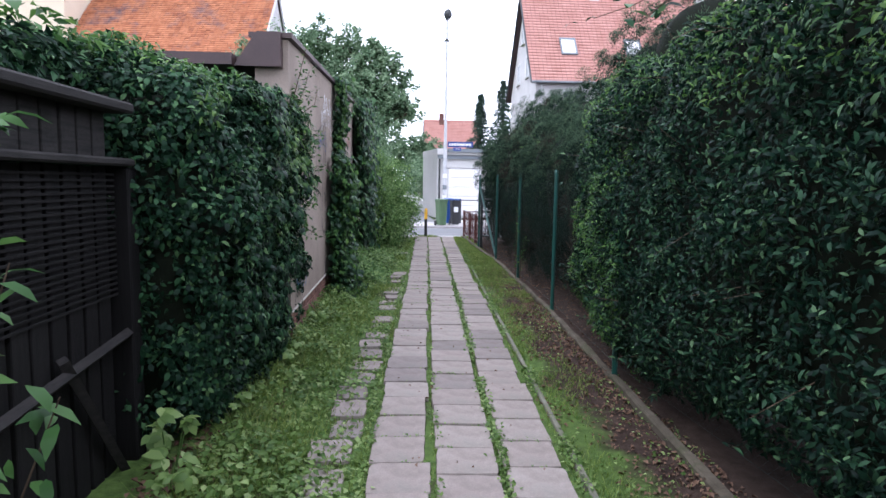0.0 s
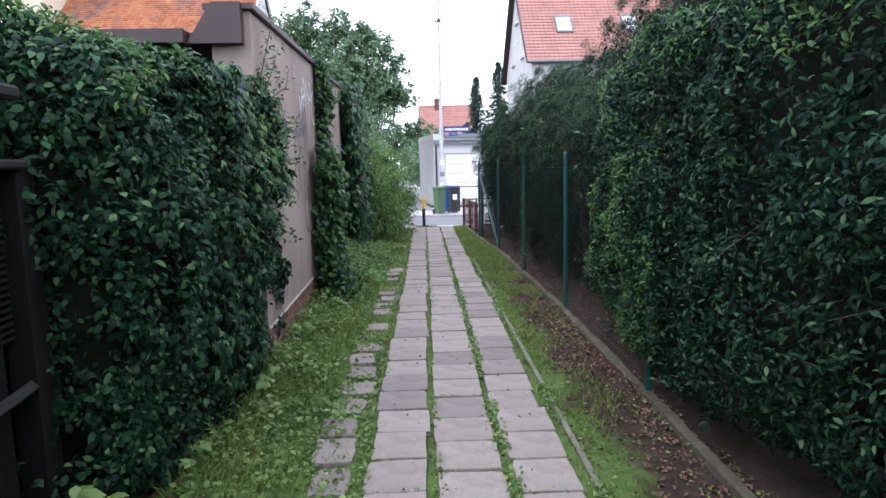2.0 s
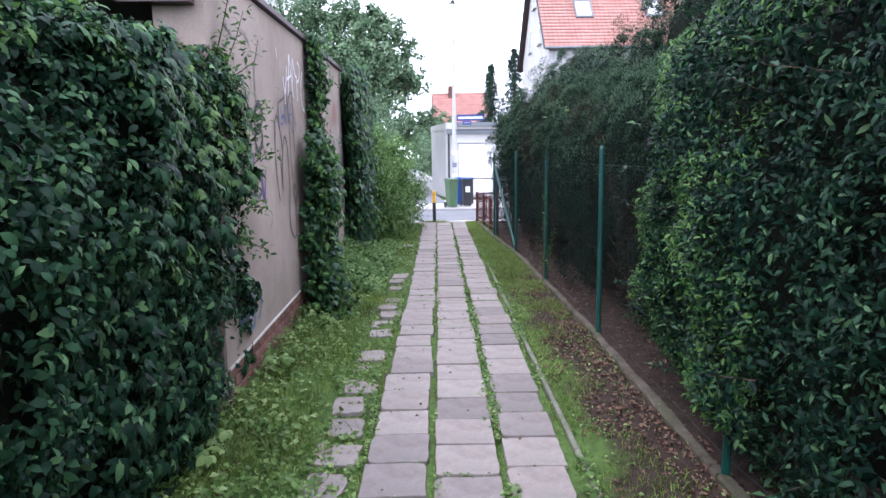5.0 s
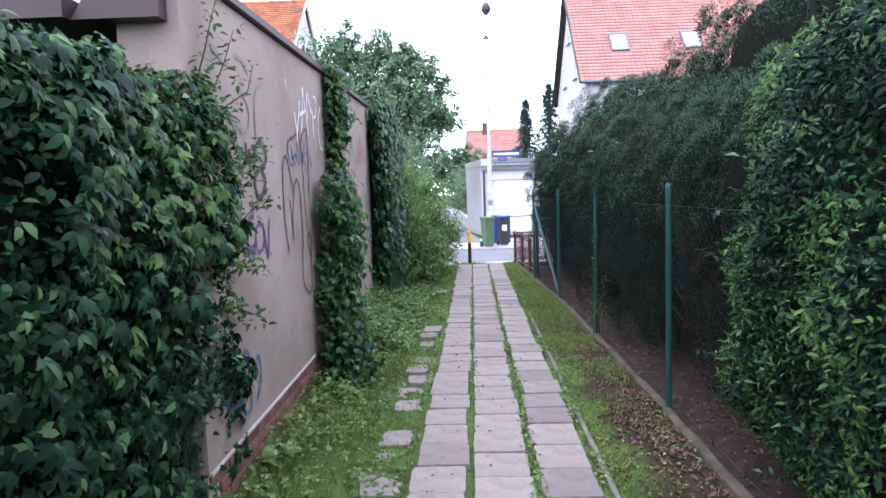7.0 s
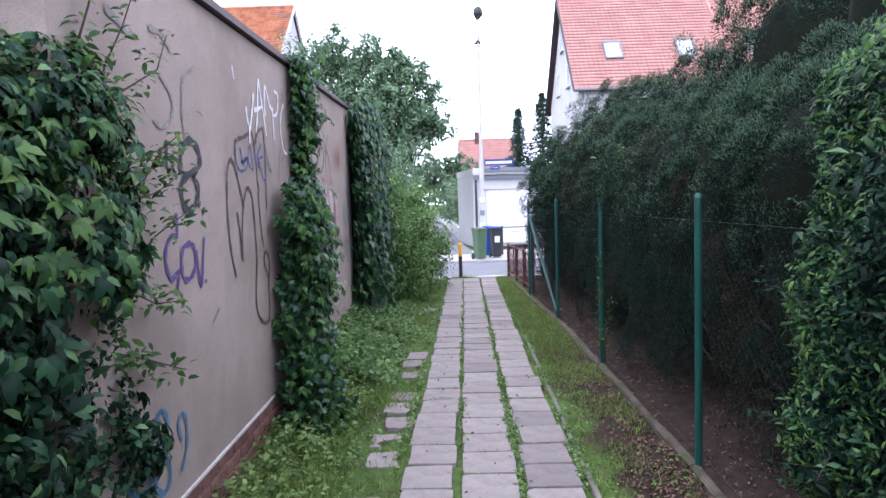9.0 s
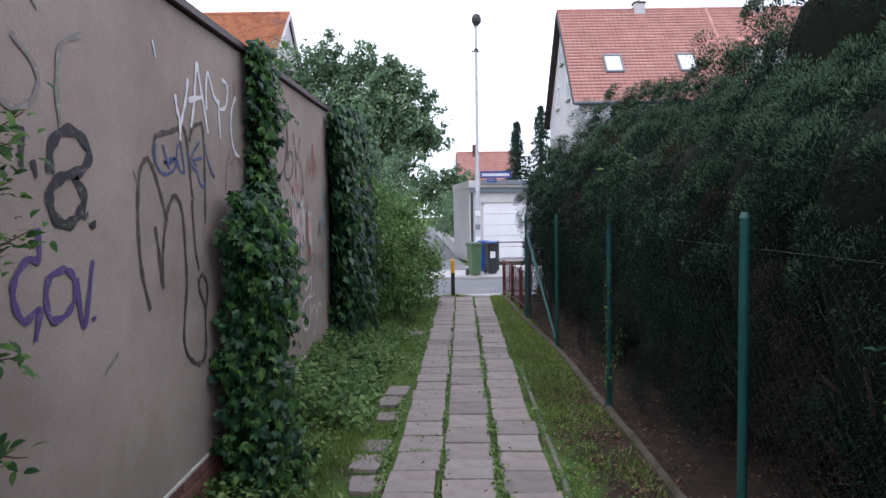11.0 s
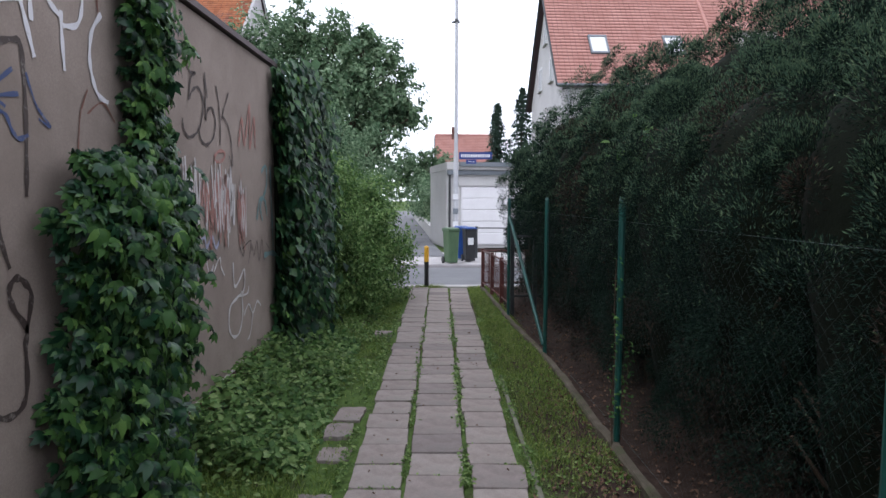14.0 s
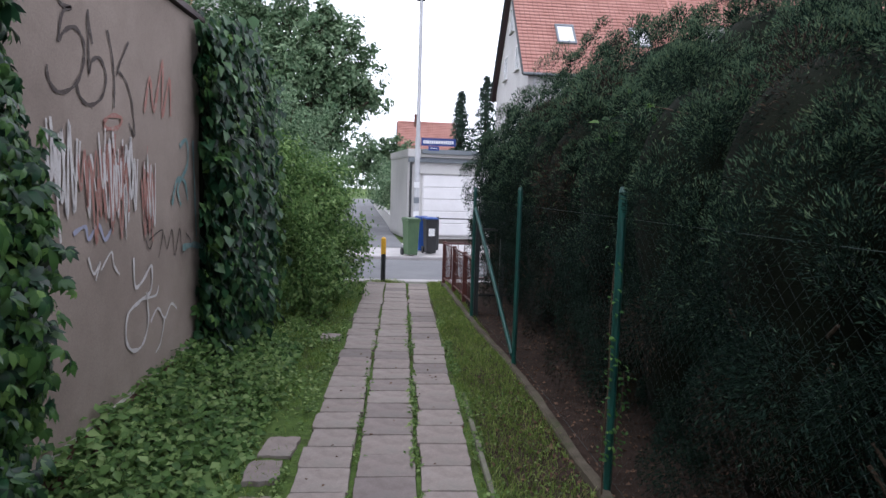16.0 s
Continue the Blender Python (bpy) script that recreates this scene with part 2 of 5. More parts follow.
def box_part(name, size, mat, parent=None, label="", bevel=0.0):
    return part(name, boxed(bmesh.new(), *size, bevel), mat, parent, label)


def thing(name, label, category, group="", kind="", at=(0, 0, 0)):
    ob = new(name)
    ob.location = at
    ob.empty_display_size = 0.1
    return tagged(ob, label, category, group, kind)


def poly_mesh(name, verts, faces, mat, parent=None, smooth=False):
    """A mesh object from numpy arrays of corners and of triangles (or quads)."""
    verts, faces = np.asarray(verts, np.float32), np.asarray(faces, np.int32)
    me = bpy.data.meshes.new(name)
    k = faces.shape[1]
    me.vertices.add(len(verts))
    me.vertices.foreach_set("co", verts.ravel())
    me.loops.add(faces.size)
    me.loops.foreach_set("vertex_index", faces.ravel())
    me.polygons.add(len(faces))
    me.polygons.foreach_set("loop_start", np.arange(0, faces.size, k, dtype=np.int32))
    me.update(calc_edges=True)
    me.validate()
    me.materials.append(mat)
    if smooth:
        me.shade_smooth()
    ob = new(name, me)
    if parent:
        ob.parent = parent
    return ob


def vnoise(p, seed=0):
    """Smooth value noise of points p (n x 3), from -1 to 1."""
    p = np.asarray(p, float) + 37.3 * seed
    i = np.floor(p).astype(np.int64)
    f = p - i
    f = f * f * (3 - 2 * f)
    total = np.zeros(len(p))
    for dx in (0, 1):
        for dy in (0, 1):
            for dz in (0, 1):
                h = (i[:, 0] + dx) * 374761393 + (i[:, 1] + dy) * 668265263 + (i[:, 2] + dz) * 2147483647 + seed * 974634
                h = (h ^ (h >> 13)) * 1274126177
                h = ((h ^ (h >> 16)) & 0xFFFF) / 32767.5 - 1
                total += h * np.where(dx, f[:, 0], 1 - f[:, 0]) * np.where(dy, f[:, 1], 1 - f[:, 1]) * np.where(dz, f[:, 2], 1 - f[:, 2])
    return total


def unit(v):
    return v / np.maximum(np.linalg.norm(v, axis=1, keepdims=True), 1e-9)


def leaf_arrays(pos, nrm, size, rng, aspect=0.5, tilt=0.7, hang=0.4, fold=0.25, tip=None, oval=False):
    """Folded leaves at pos: each faces about nrm, its tip hanging down a little. size: lengths, one for each leaf."""
    n = len(pos)
    nrm = unit(nrm + rng.normal(0, tilt, (n, 3)))
    if tip is None:
        tip = rng.normal(0, 1, (n, 3)) + np.array([0, 0, -1.0]) * hang * 2
    tip = unit(tip - nrm * np.sum(tip * nrm, 1, keepdims=True))
    side = np.cross(nrm, tip)
    s = np.asarray(size).reshape(-1, 1)
    lift = nrm * s * fold * 0.5
    if oval:
        lo, hi = pos + tip * s * 0.28, pos + tip * s * 0.64
        w = side * s * aspect * 0.5
        v = np.stack([pos, lo + w * 0.85 + lift, hi + w * 0.9 + lift * 0.7, pos + tip * s - lift * 0.8, hi - w * 0.9 + lift * 0.7, lo - w * 0.85 + lift], 1).reshape(-1, 3)
        base = np.arange(n)[:, None] * 6
        f = np.concatenate([base + np.array([q]) for q in ([0, 1, 5], [1, 2, 4], [1, 4, 5], [2, 3, 4])], 1).reshape(-1, 3)
        return v, f
    mid = pos + tip * s * 0.42
    v = np.stack([pos, mid + side * s * aspect * 0.5 + lift, pos + tip * s - lift * 0.6, mid - side * s * aspect * 0.5 + lift], 1).reshape(-1, 3)
    base = np.arange(n)[:, None] * 4
    f = np.concatenate([base + np.array([[0, 1, 2]]), base + np.array([[0, 2, 3]])], 1).reshape(-1, 3)
    return v, f


def leaves(name, mat, parent, pos, nrm, size, rng, **kw):
    v, f = leaf_arrays(pos, nrm, size, rng, **kw)
    ob = poly_mesh(name, v, f, mat, parent)
    return ob


def palmate(name, mat, parent, pos, nrm, size, rng, fingers=5, spread=2.2, aspect=0.42, tilt=0.35, hang=0.9):
    """Leaves of several leaflets that spread from one stalk, as on a creeper or a maple."""
    n = len(pos)
    nrm = unit(nrm + rng.normal(0, tilt, (n, 3)))
    down = rng.normal(0, 0.6, (n, 3)) + np.array([0, 0, -1.0]) * hang
    down = unit(down - nrm * np.sum(down * nrm, 1, keepdims=True))
    side = np.cross(nrm, down)
    vs, fs, c = [], [], 0
    for k in range(fingers):
        a = (k / (fingers - 1) - 0.5) * spread
        s = np.asarray(size) * (1.0 - 0.35 * abs(a) / (spread * 0.5))
        v, f = leaf_arrays(pos, nrm, s, rng, aspect=aspect, tilt=0.08, tip=down * math.cos(a) + side * math.sin(a), oval=True)
        vs.append(v)
        fs.append(f + c)
        c += len(v)
    return poly_mesh(name, np.concatenate(vs), np.concatenate(fs), mat, parent)


def block_points(n, lo, hi, rng, power=3.0, bumps=0.18, scale=1.2, depth=0.12, seed=0, faces="xyXYZ", lean=None):
    """Points and outward normals on a lumpy block with rounded edges, between the corners lo and hi."""
    lo, hi = np.array(lo, float), np.array(hi, float)
    c, h = (lo + hi) / 2, (hi - lo) / 2
    names = {"x": (0, -1), "X": (0, 1), "y": (1, -1), "Y": (1, 1), "z": (2, -1), "Z": (2, 1)}
    areas = np.array([h[(names[k][0] + 1) % 3] * h[(names[k][0] + 2) % 3] for k in faces])
    pick = rng.choice(len(faces), n, p=areas / areas.sum())
    u = rng.uniform(-1, 1, (n, 3))
    for k, name in enumerate(faces):
        axis, sign = names[name]
        u[pick == k, axis] = sign
    r = np.min(h)
    q = u * h
    # round the edges: pull the outer rim inward
    inner = np.clip(q, -(h - r * 0.45), h - r * 0.45)
    d = unit(q - inner)
    q = inner + d * r * 0.45
    p = q + c
    lump = vnoise(p * scale, seed) * bumps + vnoise(p * scale * 2.7, seed + 1) * bumps * 0.45
    p = p + d * (lump - rng.exponential(depth, n))[:, None]
    if lean is not None:
        p = lean(p)
    return p, d


def block_core(name, parent, lo, hi, inset, mat, seed=0, lean=None, bumps=0.1):
    """The shaded inside of a hedge: a lumpy near-black block a little smaller than its leaves."""
    bm = bmesh.new()
    lo, hi = Vector(lo) + Vector(inset), Vector(hi) - Vector(inset)
    bmesh.ops.create_cube(bm, size=1.0)
    bmesh.ops.subdivide_edges(bm, edges=bm.edges[:], cuts=9, use_grid_fill=True)
    co = np.array([v.co for v in bm.verts])
    c, h = (np.array(lo) + np.array(hi)) / 2, (np.array(hi) - np.array(lo)) / 2
    q = co * 2 * h
    r = np.min(h)
    inner = np.clip(q, -(h - r * 0.45), h - r * 0.45)
    d = unit(q - inner)
    p = inner + d * r * 0.45 * np.minimum(1, np.linalg.norm(q - inner, axis=1, keepdims=True) / (r * 0.45)) + c
    p = p + d * (vnoise(p * 1.2, seed) * bumps)[:, None]
    if lean is not None:
        p = lean(p)
    for v, w in zip(bm.verts, p):
        v.co = w
    return part(name, bm, mat, parent, smooth=True)


# ---- the large structure ----
def path_x(y):
    """Left edge of the middle row of slabs."""
    return 0.0265 * (y - 3.46)


def curb_x(y):
    """The line of the concrete strip under the garden fence."""
    return float(np.interp(y, [-2, 3.0, 5.0, 7.6, 12.5, 14.6, 18.2], [1.36, 1.44, 1.5, 1.585, 1.61, 1.5, 1.42]))


def make_ground():
    xs = np.unique(np.r_[[-600, -120, -40, -15, -6], np.arange(-3, 3.6, 0.12), [6, 15, 40, 120, 600]])
    ys = np.unique(np.r_[[-600, -120, -40, -12, -5], np.arange(-3, 18.4, 0.12), [18.45, 18.75, 22.45, 22.8, 26, 32, 45, 70, 120, 300, 700]])
    gx, gy = np.meshgrid(xs, ys)
    p = np.stack([gx.ravel(), gy.ravel(), np.zeros(gx.size)], 1)
    z = vnoise(p * 2.2, 3) * 0.018 + vnoise(p * 6, 4) * 0.008 - 0.02
    z = z + np.clip((-0.95 - p[:, 0]) / 0.5, 0, 1) * 0.07 + np.clip((p[:, 0] - 1.0) / 0.5, 0, 1) * 0.03
    z = np.where((p[:, 1] > 18.4) | (p[:, 1] < -4), -0.14, z)
    p[:, 2] = z
    nx, ny = len(xs), len(ys)
    i = (np.arange(ny - 1)[:, None] * nx + np.arange(nx - 1)).ravel()
    ob = poly_mesh("ground", p, np.stack([i, i + 1, i + nx + 1, i + nx], 1), M_GROUND, smooth=True)
    return tagged(ob, "soil and moss strip beside the slab path", "ground", kind="structure")


make_ground()
tagged(box_part("road", (-120, 18.75, -0.3, 120, 22.5, -0.06), M_ASPHALT), "grey asphalt street crossing the end of the path", "road", kind="structure")
tagged(box_part("kerb_near", (-120, 18.5, -0.3, 120, 18.74, 0.0), M_PAVER, bevel=0.02), "pale concrete kerb along the street", "kerb", kind="structure")
tagged(box_part("kerb_far", (-120, 22.51, -0.3, 120, 22.65, 0.02), M_PAVER, bevel=0.02), "pale concrete kerb on the far side of the street", "kerb", kind="structure")
bm = bmesh.new()
vs = [bm.verts.new(v) for v in ((-1.9, 25.0, 0.012), (0.95, 25.0, 0.012), (0.6, 32, 0.012), (-1.0, 100, 0.012), (-4.2, 100, 0.012))]
bm.faces.new(vs)
tagged(part("road_lane", bm, M_ASPHALT), "grey asphalt lane going on across the street", "road", kind="structure")
tagged(box_part("pavement", (-60, 22.66, -0.25, 60, 26.6, 0.0), M_PAVER), "pale paved footway across the street", "pavement", kind="structure")


def make_wall():
    """The long plastered side of an outbuilding, on a brick plinth, under a dark metal edge."""
    wall = thing("wall_outbuilding", "beige plastered outbuilding wall with graffiti on brick plinth", "wall", kind="structure")
    bm = bmesh.new()
    boxed(bm, -1.58, 5.92, 0.36, -1.28, 12.5, 2.84)
    for v in bm.verts:
        if v.co.z > 2:
            v.co.z = 2.84 + (v.co.y - 5.6) * 0.034
    part("plaster_wall", bm, M_PLASTER, wall)
    bm = boxed(bmesh.new(), -1.62, 5.87, 0, -1.24, 12.56, 0.045)
    for v in bm.verts:
        v.co.z += 2.85 + (v.co.y - 5.6) * 0.034
    part("metal_edge", bm, M_FLASH, wall, "dark brown metal edge")
    # Dark panel stands in for the shaded opening under the roof.
    box_part("under_roof_shade", (-5.0, 6.9, -0.1, -1.6, 7.1, 2.62), M_DARK, wall)
    box_part("back_wall", (-5.0, 12.2, -0.1, -1.6, 12.48, 2.4), M_PLASTER, wall)
    box_part("fascia", (-5.0, 5.77, 2.6, -1.745, 5.92, 2.7), M_FLASH, wall, "dark brown fascia board")
    box_part("roof_sheet", (-5.0, 5.94, 2.64, -1.6, 12.4, 2.7), M_FLASH, wall)
    bm = boxed(bmesh.new(), -1.74, 5.82, 2.6, -1.33, 5.912, 2.9)
    for v in bm.verts:
        if v.co.z > 2.8 and v.co.x < -1.5:
            v.co.x += 0.2
    part("corner_flashing", bm, M_FLASH, wall, "dark brown metal corner flashing")
    box_part("plinth_core", (-1.56, 5.94, -0.15, -1.295, 12.48, 0.345), M_MORTAR, wall)
    box_part("mortar_bead", (-1.56, 5.94, 0.345, -1.268, 12.49, 0.362), M_MORTAR, wall)
    return wall


wall_outbuilding = make_wall()


def make_lane_sides():
    w = thing("wall_lane", "low pale concrete garden wall along the far lane", "wall", kind="structure")
    bm = bmesh.new()
    boxed(bm, 0, 0, -0.1, 0.25, 34, 0.55)
    bmesh.ops.transform(bm, matrix=pose(0.62, 33.0, 0, 0, 0, 2.2), verts=bm.verts)
    part("low_wall", bm, M_GREYWALL, w)


make_lane_sides()
# Unseen block behind the start, added to hold back low sky light.
tagged(box_part("sky_block_behind", (-4.0, -7.2, -0.2, 4.0, -6.6, 3.2), M_CORE), "unseen dark block behind the lane start that cuts low sky light", "wall", kind="structure")


# ---- buildings ----
def tiled_slope(name, parent, mat, p0, along, up, rows, cols, gap=0.0):
    """Overlapping rows of roof tiles on a slope: p0 its lower corner, along the eave and up the slope in full length."""
    p0, along, up = (np.array(v, float) for v in (p0, along, up))
    nrm = np.cross(along, up)
    nrm = nrm / np.linalg.norm(nrm)
    if nrm[2] < 0:
        nrm = -nrm
    a, u = along / cols, up / rows
    rng = np.random.default_rng(7)
    r, c = np.meshgrid(np.arange(rows), np.arange(cols), indexing="ij")
    r, c = r.ravel()[:, None], c.ravel()[:, None]
    lift = rng.uniform(0, 0.015, (len(r), 1))
    o = p0 + a * c + u * r + nrm * lift
    v = np.stack([o + a * 0.02 + nrm * 0.07, o + a * 0.98 + nrm * 0.07, o + a * 0.98 + u * 1.08 + nrm * 0.012, o + a * 0.02 + u * 1.08 + nrm * 0.012,
                  o + a * 0.02, o + a * 0.98], 1).reshape(-1, 3)
    b = np.arange(len(r))[:, None] * 6
    f = np.concatenate([b + np.array([[0, 1, 2, 3]]), b + np.array([[4, 5, 1, 0]])], 1).reshape(-1, 4)
    ob = poly_mesh(name, v, f, mat, parent)
    ob["kind"] = "stuff"
    return ob


def window_part(parent, x, y, z, w, h, name="window", facing="y"):
    """A window with frame, sill and two panes, set in a wall that faces -y (or -x)."""
    m = pose(x, y, z) if facing == "y" else pose(x, y, z, 0, 0, -90)
    bm = bmesh.new()
    for a in ((-w / 2, -0.05, 0, -w / 2 + 0.07, 0.06, h), (w / 2 - 0.07, -0.05, 0, w / 2, 0.06, h), (-w / 2 + 0.07, -0.05, 0, w / 2 - 0.07, 0.06, 0.07),
              (-w / 2 + 0.07, -0.05, h - 0.07, w / 2 - 0.07, 0.06, h), (-0.04, -0.05, 0.07, 0.04, 0.06, h - 0.07)):
        boxed(bm, *a)
    bmesh.ops.transform(bm, matrix=m, verts=bm.verts)
    win = part(name, bm, M_SIGNWHITE, parent)
    for a, b in ((-w / 2 + 0.07, -0.04), (0.04, w / 2 - 0.07)):
        bm = boxed(bmesh.new(), a, -0.01, 0.07, b, 0.01, h - 0.07)
        bmesh.ops.transform(bm, matrix=m, verts=bm.verts)
        part("pane", bm, M_GLASS, win)
    bm = boxed(bmesh.new(), -w / 2 - 0.08, -0.16, -0.07, w / 2 + 0.08, 0.0, -0.005)
    bmesh.ops.transform(bm, matrix=m, verts=bm.verts)
    part("sill", bm, M_GREYWALL, win)
    return win


def gable_house(name, label, x0, x1, y0, y1, eave, ridge, wall_mat, tile_mat, over=0.35, rows=26, cols=44, boards=None):
    """A house whose ridge runs along x: walls with gables, two tiled slopes, gutter and barge boards."""
    h = thing(name, label, "house")
    ym = (y0 + y1) / 2
    bm = bmesh.new()
    prof = [(y0, -0.2), (y1, -0.2), (y1, eave), (ym, ridge - 0.12), (y0, eave)]
    a = [bm.verts.new((x0, y, z)) for y, z in prof]
    b = [bm.verts.new((x1, y, z)) for y, z in prof]
    bm.faces.new(a)
    bm.faces.new(b[::-1])
    for k in range(5):
        bm.faces.new((a[k], b[k], b[(k + 1) % 5], a[(k + 1) % 5]))
    bmesh.ops.recalc_face_normals(bm, faces=bm.faces)
    part("wall", bm, wall_mat, h)
    k = (ridge - eave) / (ym - y0)
    for s, name2 in ((1, "roof"), (-1, "roof")):
        ye = y0 - over if s == 1 else y1 + over
        ze = eave - k * over
        bm = bmesh.new()
        v = [bm.verts.new(c) for c in ((x0 - over, ye, ze), (x1 + over, ye, ze), (x1 + over, ym, ridge), (x0 - over, ym, ridge))]
        f = bm.faces.new(v)
        ext = bmesh.ops.extrude_face_region(bm, geom=[f])
        bmesh.ops.translate(bm, verts=[g for g in ext["geom"] if isinstance(g, bmesh.types.BMVert)], vec=(0, 0, -0.14))
        bmesh.ops.recalc_face_normals(bm, faces=bm.faces)
        roof = part(name2, bm, M_FLASH, h)
        tiled_slope("roof_tiles", roof, tile_mat, (x0 - over, ye, ze + 0.01), (x1 - x0 + 2 * over, 0, 0), (0, ym - ye, ridge - ze), rows, cols)
    bm = bmesh.new()
    n = 40
    for j in range(n):
        x = x0 - over + (x1 - x0 + 2 * over) * j / n
        rod(bm, (x, ym, ridge + 0.03), (x + (x1 - x0 + 2 * over) / n * 1.06, ym, ridge + 0.05), 0.13, 0.11, 8)
    part("ridge_tiles", bm, tile_mat, h)["kind"] = "stuff"
    part("gutter", rod(bmesh.new(), (x0 - over, y0 - over - 0.05, eave - k * over - 0.03), (x1 + over, y0 - over - 0.05, eave - k * over - 0.03), 0.08), M_ROOFEDGE, h)
    for side in (x0 - over, x1 + over):
        for ye in (y0 - over, y1 + over):
            bm = bmesh.new()
            rod(bm, (side, ye, eave - k * over - 0.05), (side, ym, ridge - 0.05), 0.09, seg=4)
            part("barge_board", bm, boards or M_DARK, h)
    return h


HY0, HY1, HE, HR, HX0 = 42.0, 52.0, 8.7, 15.15, 8.15
house = gable_house("house", "pale rendered house with steep orange tiled roof and skylights", HX0, 34, HY0, HY1, HE, HR, M_WHITE, M_TILE, rows=30, cols=90)
HK = (HR - HE) / (HY1 - HY0) * 2


def roof_window(parent, x, z, w, h):
    """A skylight lying in the roof slope."""
    y = HY0 + (z - HE) / HK
    m = pose(x, y, z + 0.1, math.degrees(math.atan(HK)), 0, 0)
    bm = bmesh.new()
    for a in ((-w / 2, 0, 0, -w / 2 + 0.1, h, 0.12), (w / 2 - 0.1, 0, 0, w / 2, h, 0.12), (-w / 2 + 0.1, 0, 0, w / 2 - 0.1, 0.14, 0.12), (-w / 2 + 0.1, h - 0.14, 0, w / 2 - 0.1, h, 0.12)):
        boxed(bm, *a)
    bmesh.ops.transform(bm, matrix=m, verts=bm.verts)
    s = part("skylight", bm, M_ROOFEDGE, parent, "grey framed roof window")
    bm = boxed(bmesh.new(), -w / 2 + 0.1, 0.14, 0.03, w / 2 - 0.1, h - 0.14, 0.07)
    bmesh.ops.transform(bm, matrix=m, verts=bm.verts)
    part("pane", bm, M_SKYPANE, s)


for sx in (10.62, 15.12):
    roof_window(house, sx, 10.15, 1.12, 1.62)
for sx, sz in ((10.7, 6.25), (14.8, 6.25), (19.0, 6.25), (11.0, 2.2), (15.0, 2.2)):
    window_part(house, sx, HY0 - 0.01, sz, 1.5, 1.5)
for sy, sz in ((45.0, 9.0), (48.6, 9.0), (45, 5), (49, 5), (47, 11.7)):
    window_part(house, HX0 - 0.01, sy, sz, 1.0, 1.5, facing="x")
# a dormer further along, a seam in the tiles between the two halves, chimneys and a downpipe
bm = bmesh.new()
boxed(bm, 18.9, 43.0, 9.9, 21.0, 46.0, 11.7)
dormer = part("dormer", bm, M_WHITE, house, "white dormer with window")
window_part(dormer, 19.95, 42.99, 10.2, 1.4, 1.2, name="dormer_window")
bm = bmesh.new()
v = [bm.verts.new(c) for c in ((18.6, 42.7, 11.6), (21.3, 42.7, 11.6), (21.3, 47.0, 13.4), (18.6, 47.0, 13.4))]
f = bm.faces.new(v)
ext = bmesh.ops.extrude_face_region(bm, geom=[f])
bmesh.ops.translate(bm, verts=[g for g in ext["geom"] if isinstance(g, bmesh.types.BMVert)], vec=(0, 0, 0.14))
part("dormer_roof", bm, M_TILE, dormer)
part("tile_seam", rod(bmesh.new(), (17.6, HY0 - 0.3, HE - 0.25), (17.6, 47, HR + 0.08), 0.1, seg=6), M_TILE, house)
for cx in (13.2, 21.0):
    ch = part("chimney", boxed(bmesh.new(), cx - 0.35, 46.7, 14.3, cx + 0.35, 47.3, 15.55, 0.03), M_GREYWALL, house)
    part("chimney_cap", boxed(bmesh.new(), cx - 0.42, 46.63, 15.554, cx + 0.42, 47.37, 15.64), M_CONCRETE, ch)
    part("flue", rod(bmesh.new(), (cx, 47, 15.64), (cx, 47, 16.2), 0.12), M_METAL, ch)
part("downpipe", rod(bmesh.new(), (HX0 + 0.35, HY0 - 0.1, 0), (HX0 + 0.35, HY0 - 0.1, HE - 0.4), 0.06), M_METAL, house)

old_house = gable_house("house", "old house with patched orange and grey tiled roof", -17.5, -7.9, 33.4, 42.6, 7.9, 12.4, M_WHITE, M_TILEOLD, over=0.12, rows=34, cols=44, boards=M_WHITE)
far_house = gable_house("house", "distant house with orange tiled roof behind the garage", 1.75, 6.9, 66, 74, 4.6, 8.2, M_WHITE, M_TILE, over=0.3, rows=22, cols=30)
part("chimney", boxed(bmesh.new(), 3.1, 69.4, 7.2, 3.6, 69.9, 9.0), M_BRICK, far_house)
block = thing("apartment_building", "cream rendered building beyond the old house", "building")
box_part("wall", (-32, 34, -0.2, -17.7, 46, 17), M_CREAM, block)
box_part("roof", (-32.3, 33.7, 17.01, -17.5, 46.3, 17.3), M_FLASH, block)
for wx in (-29, -25.5, -22):
    for wz in (4, 8, 12):
        window_part(block, wx, 33.99, wz, 1.4, 1.6)


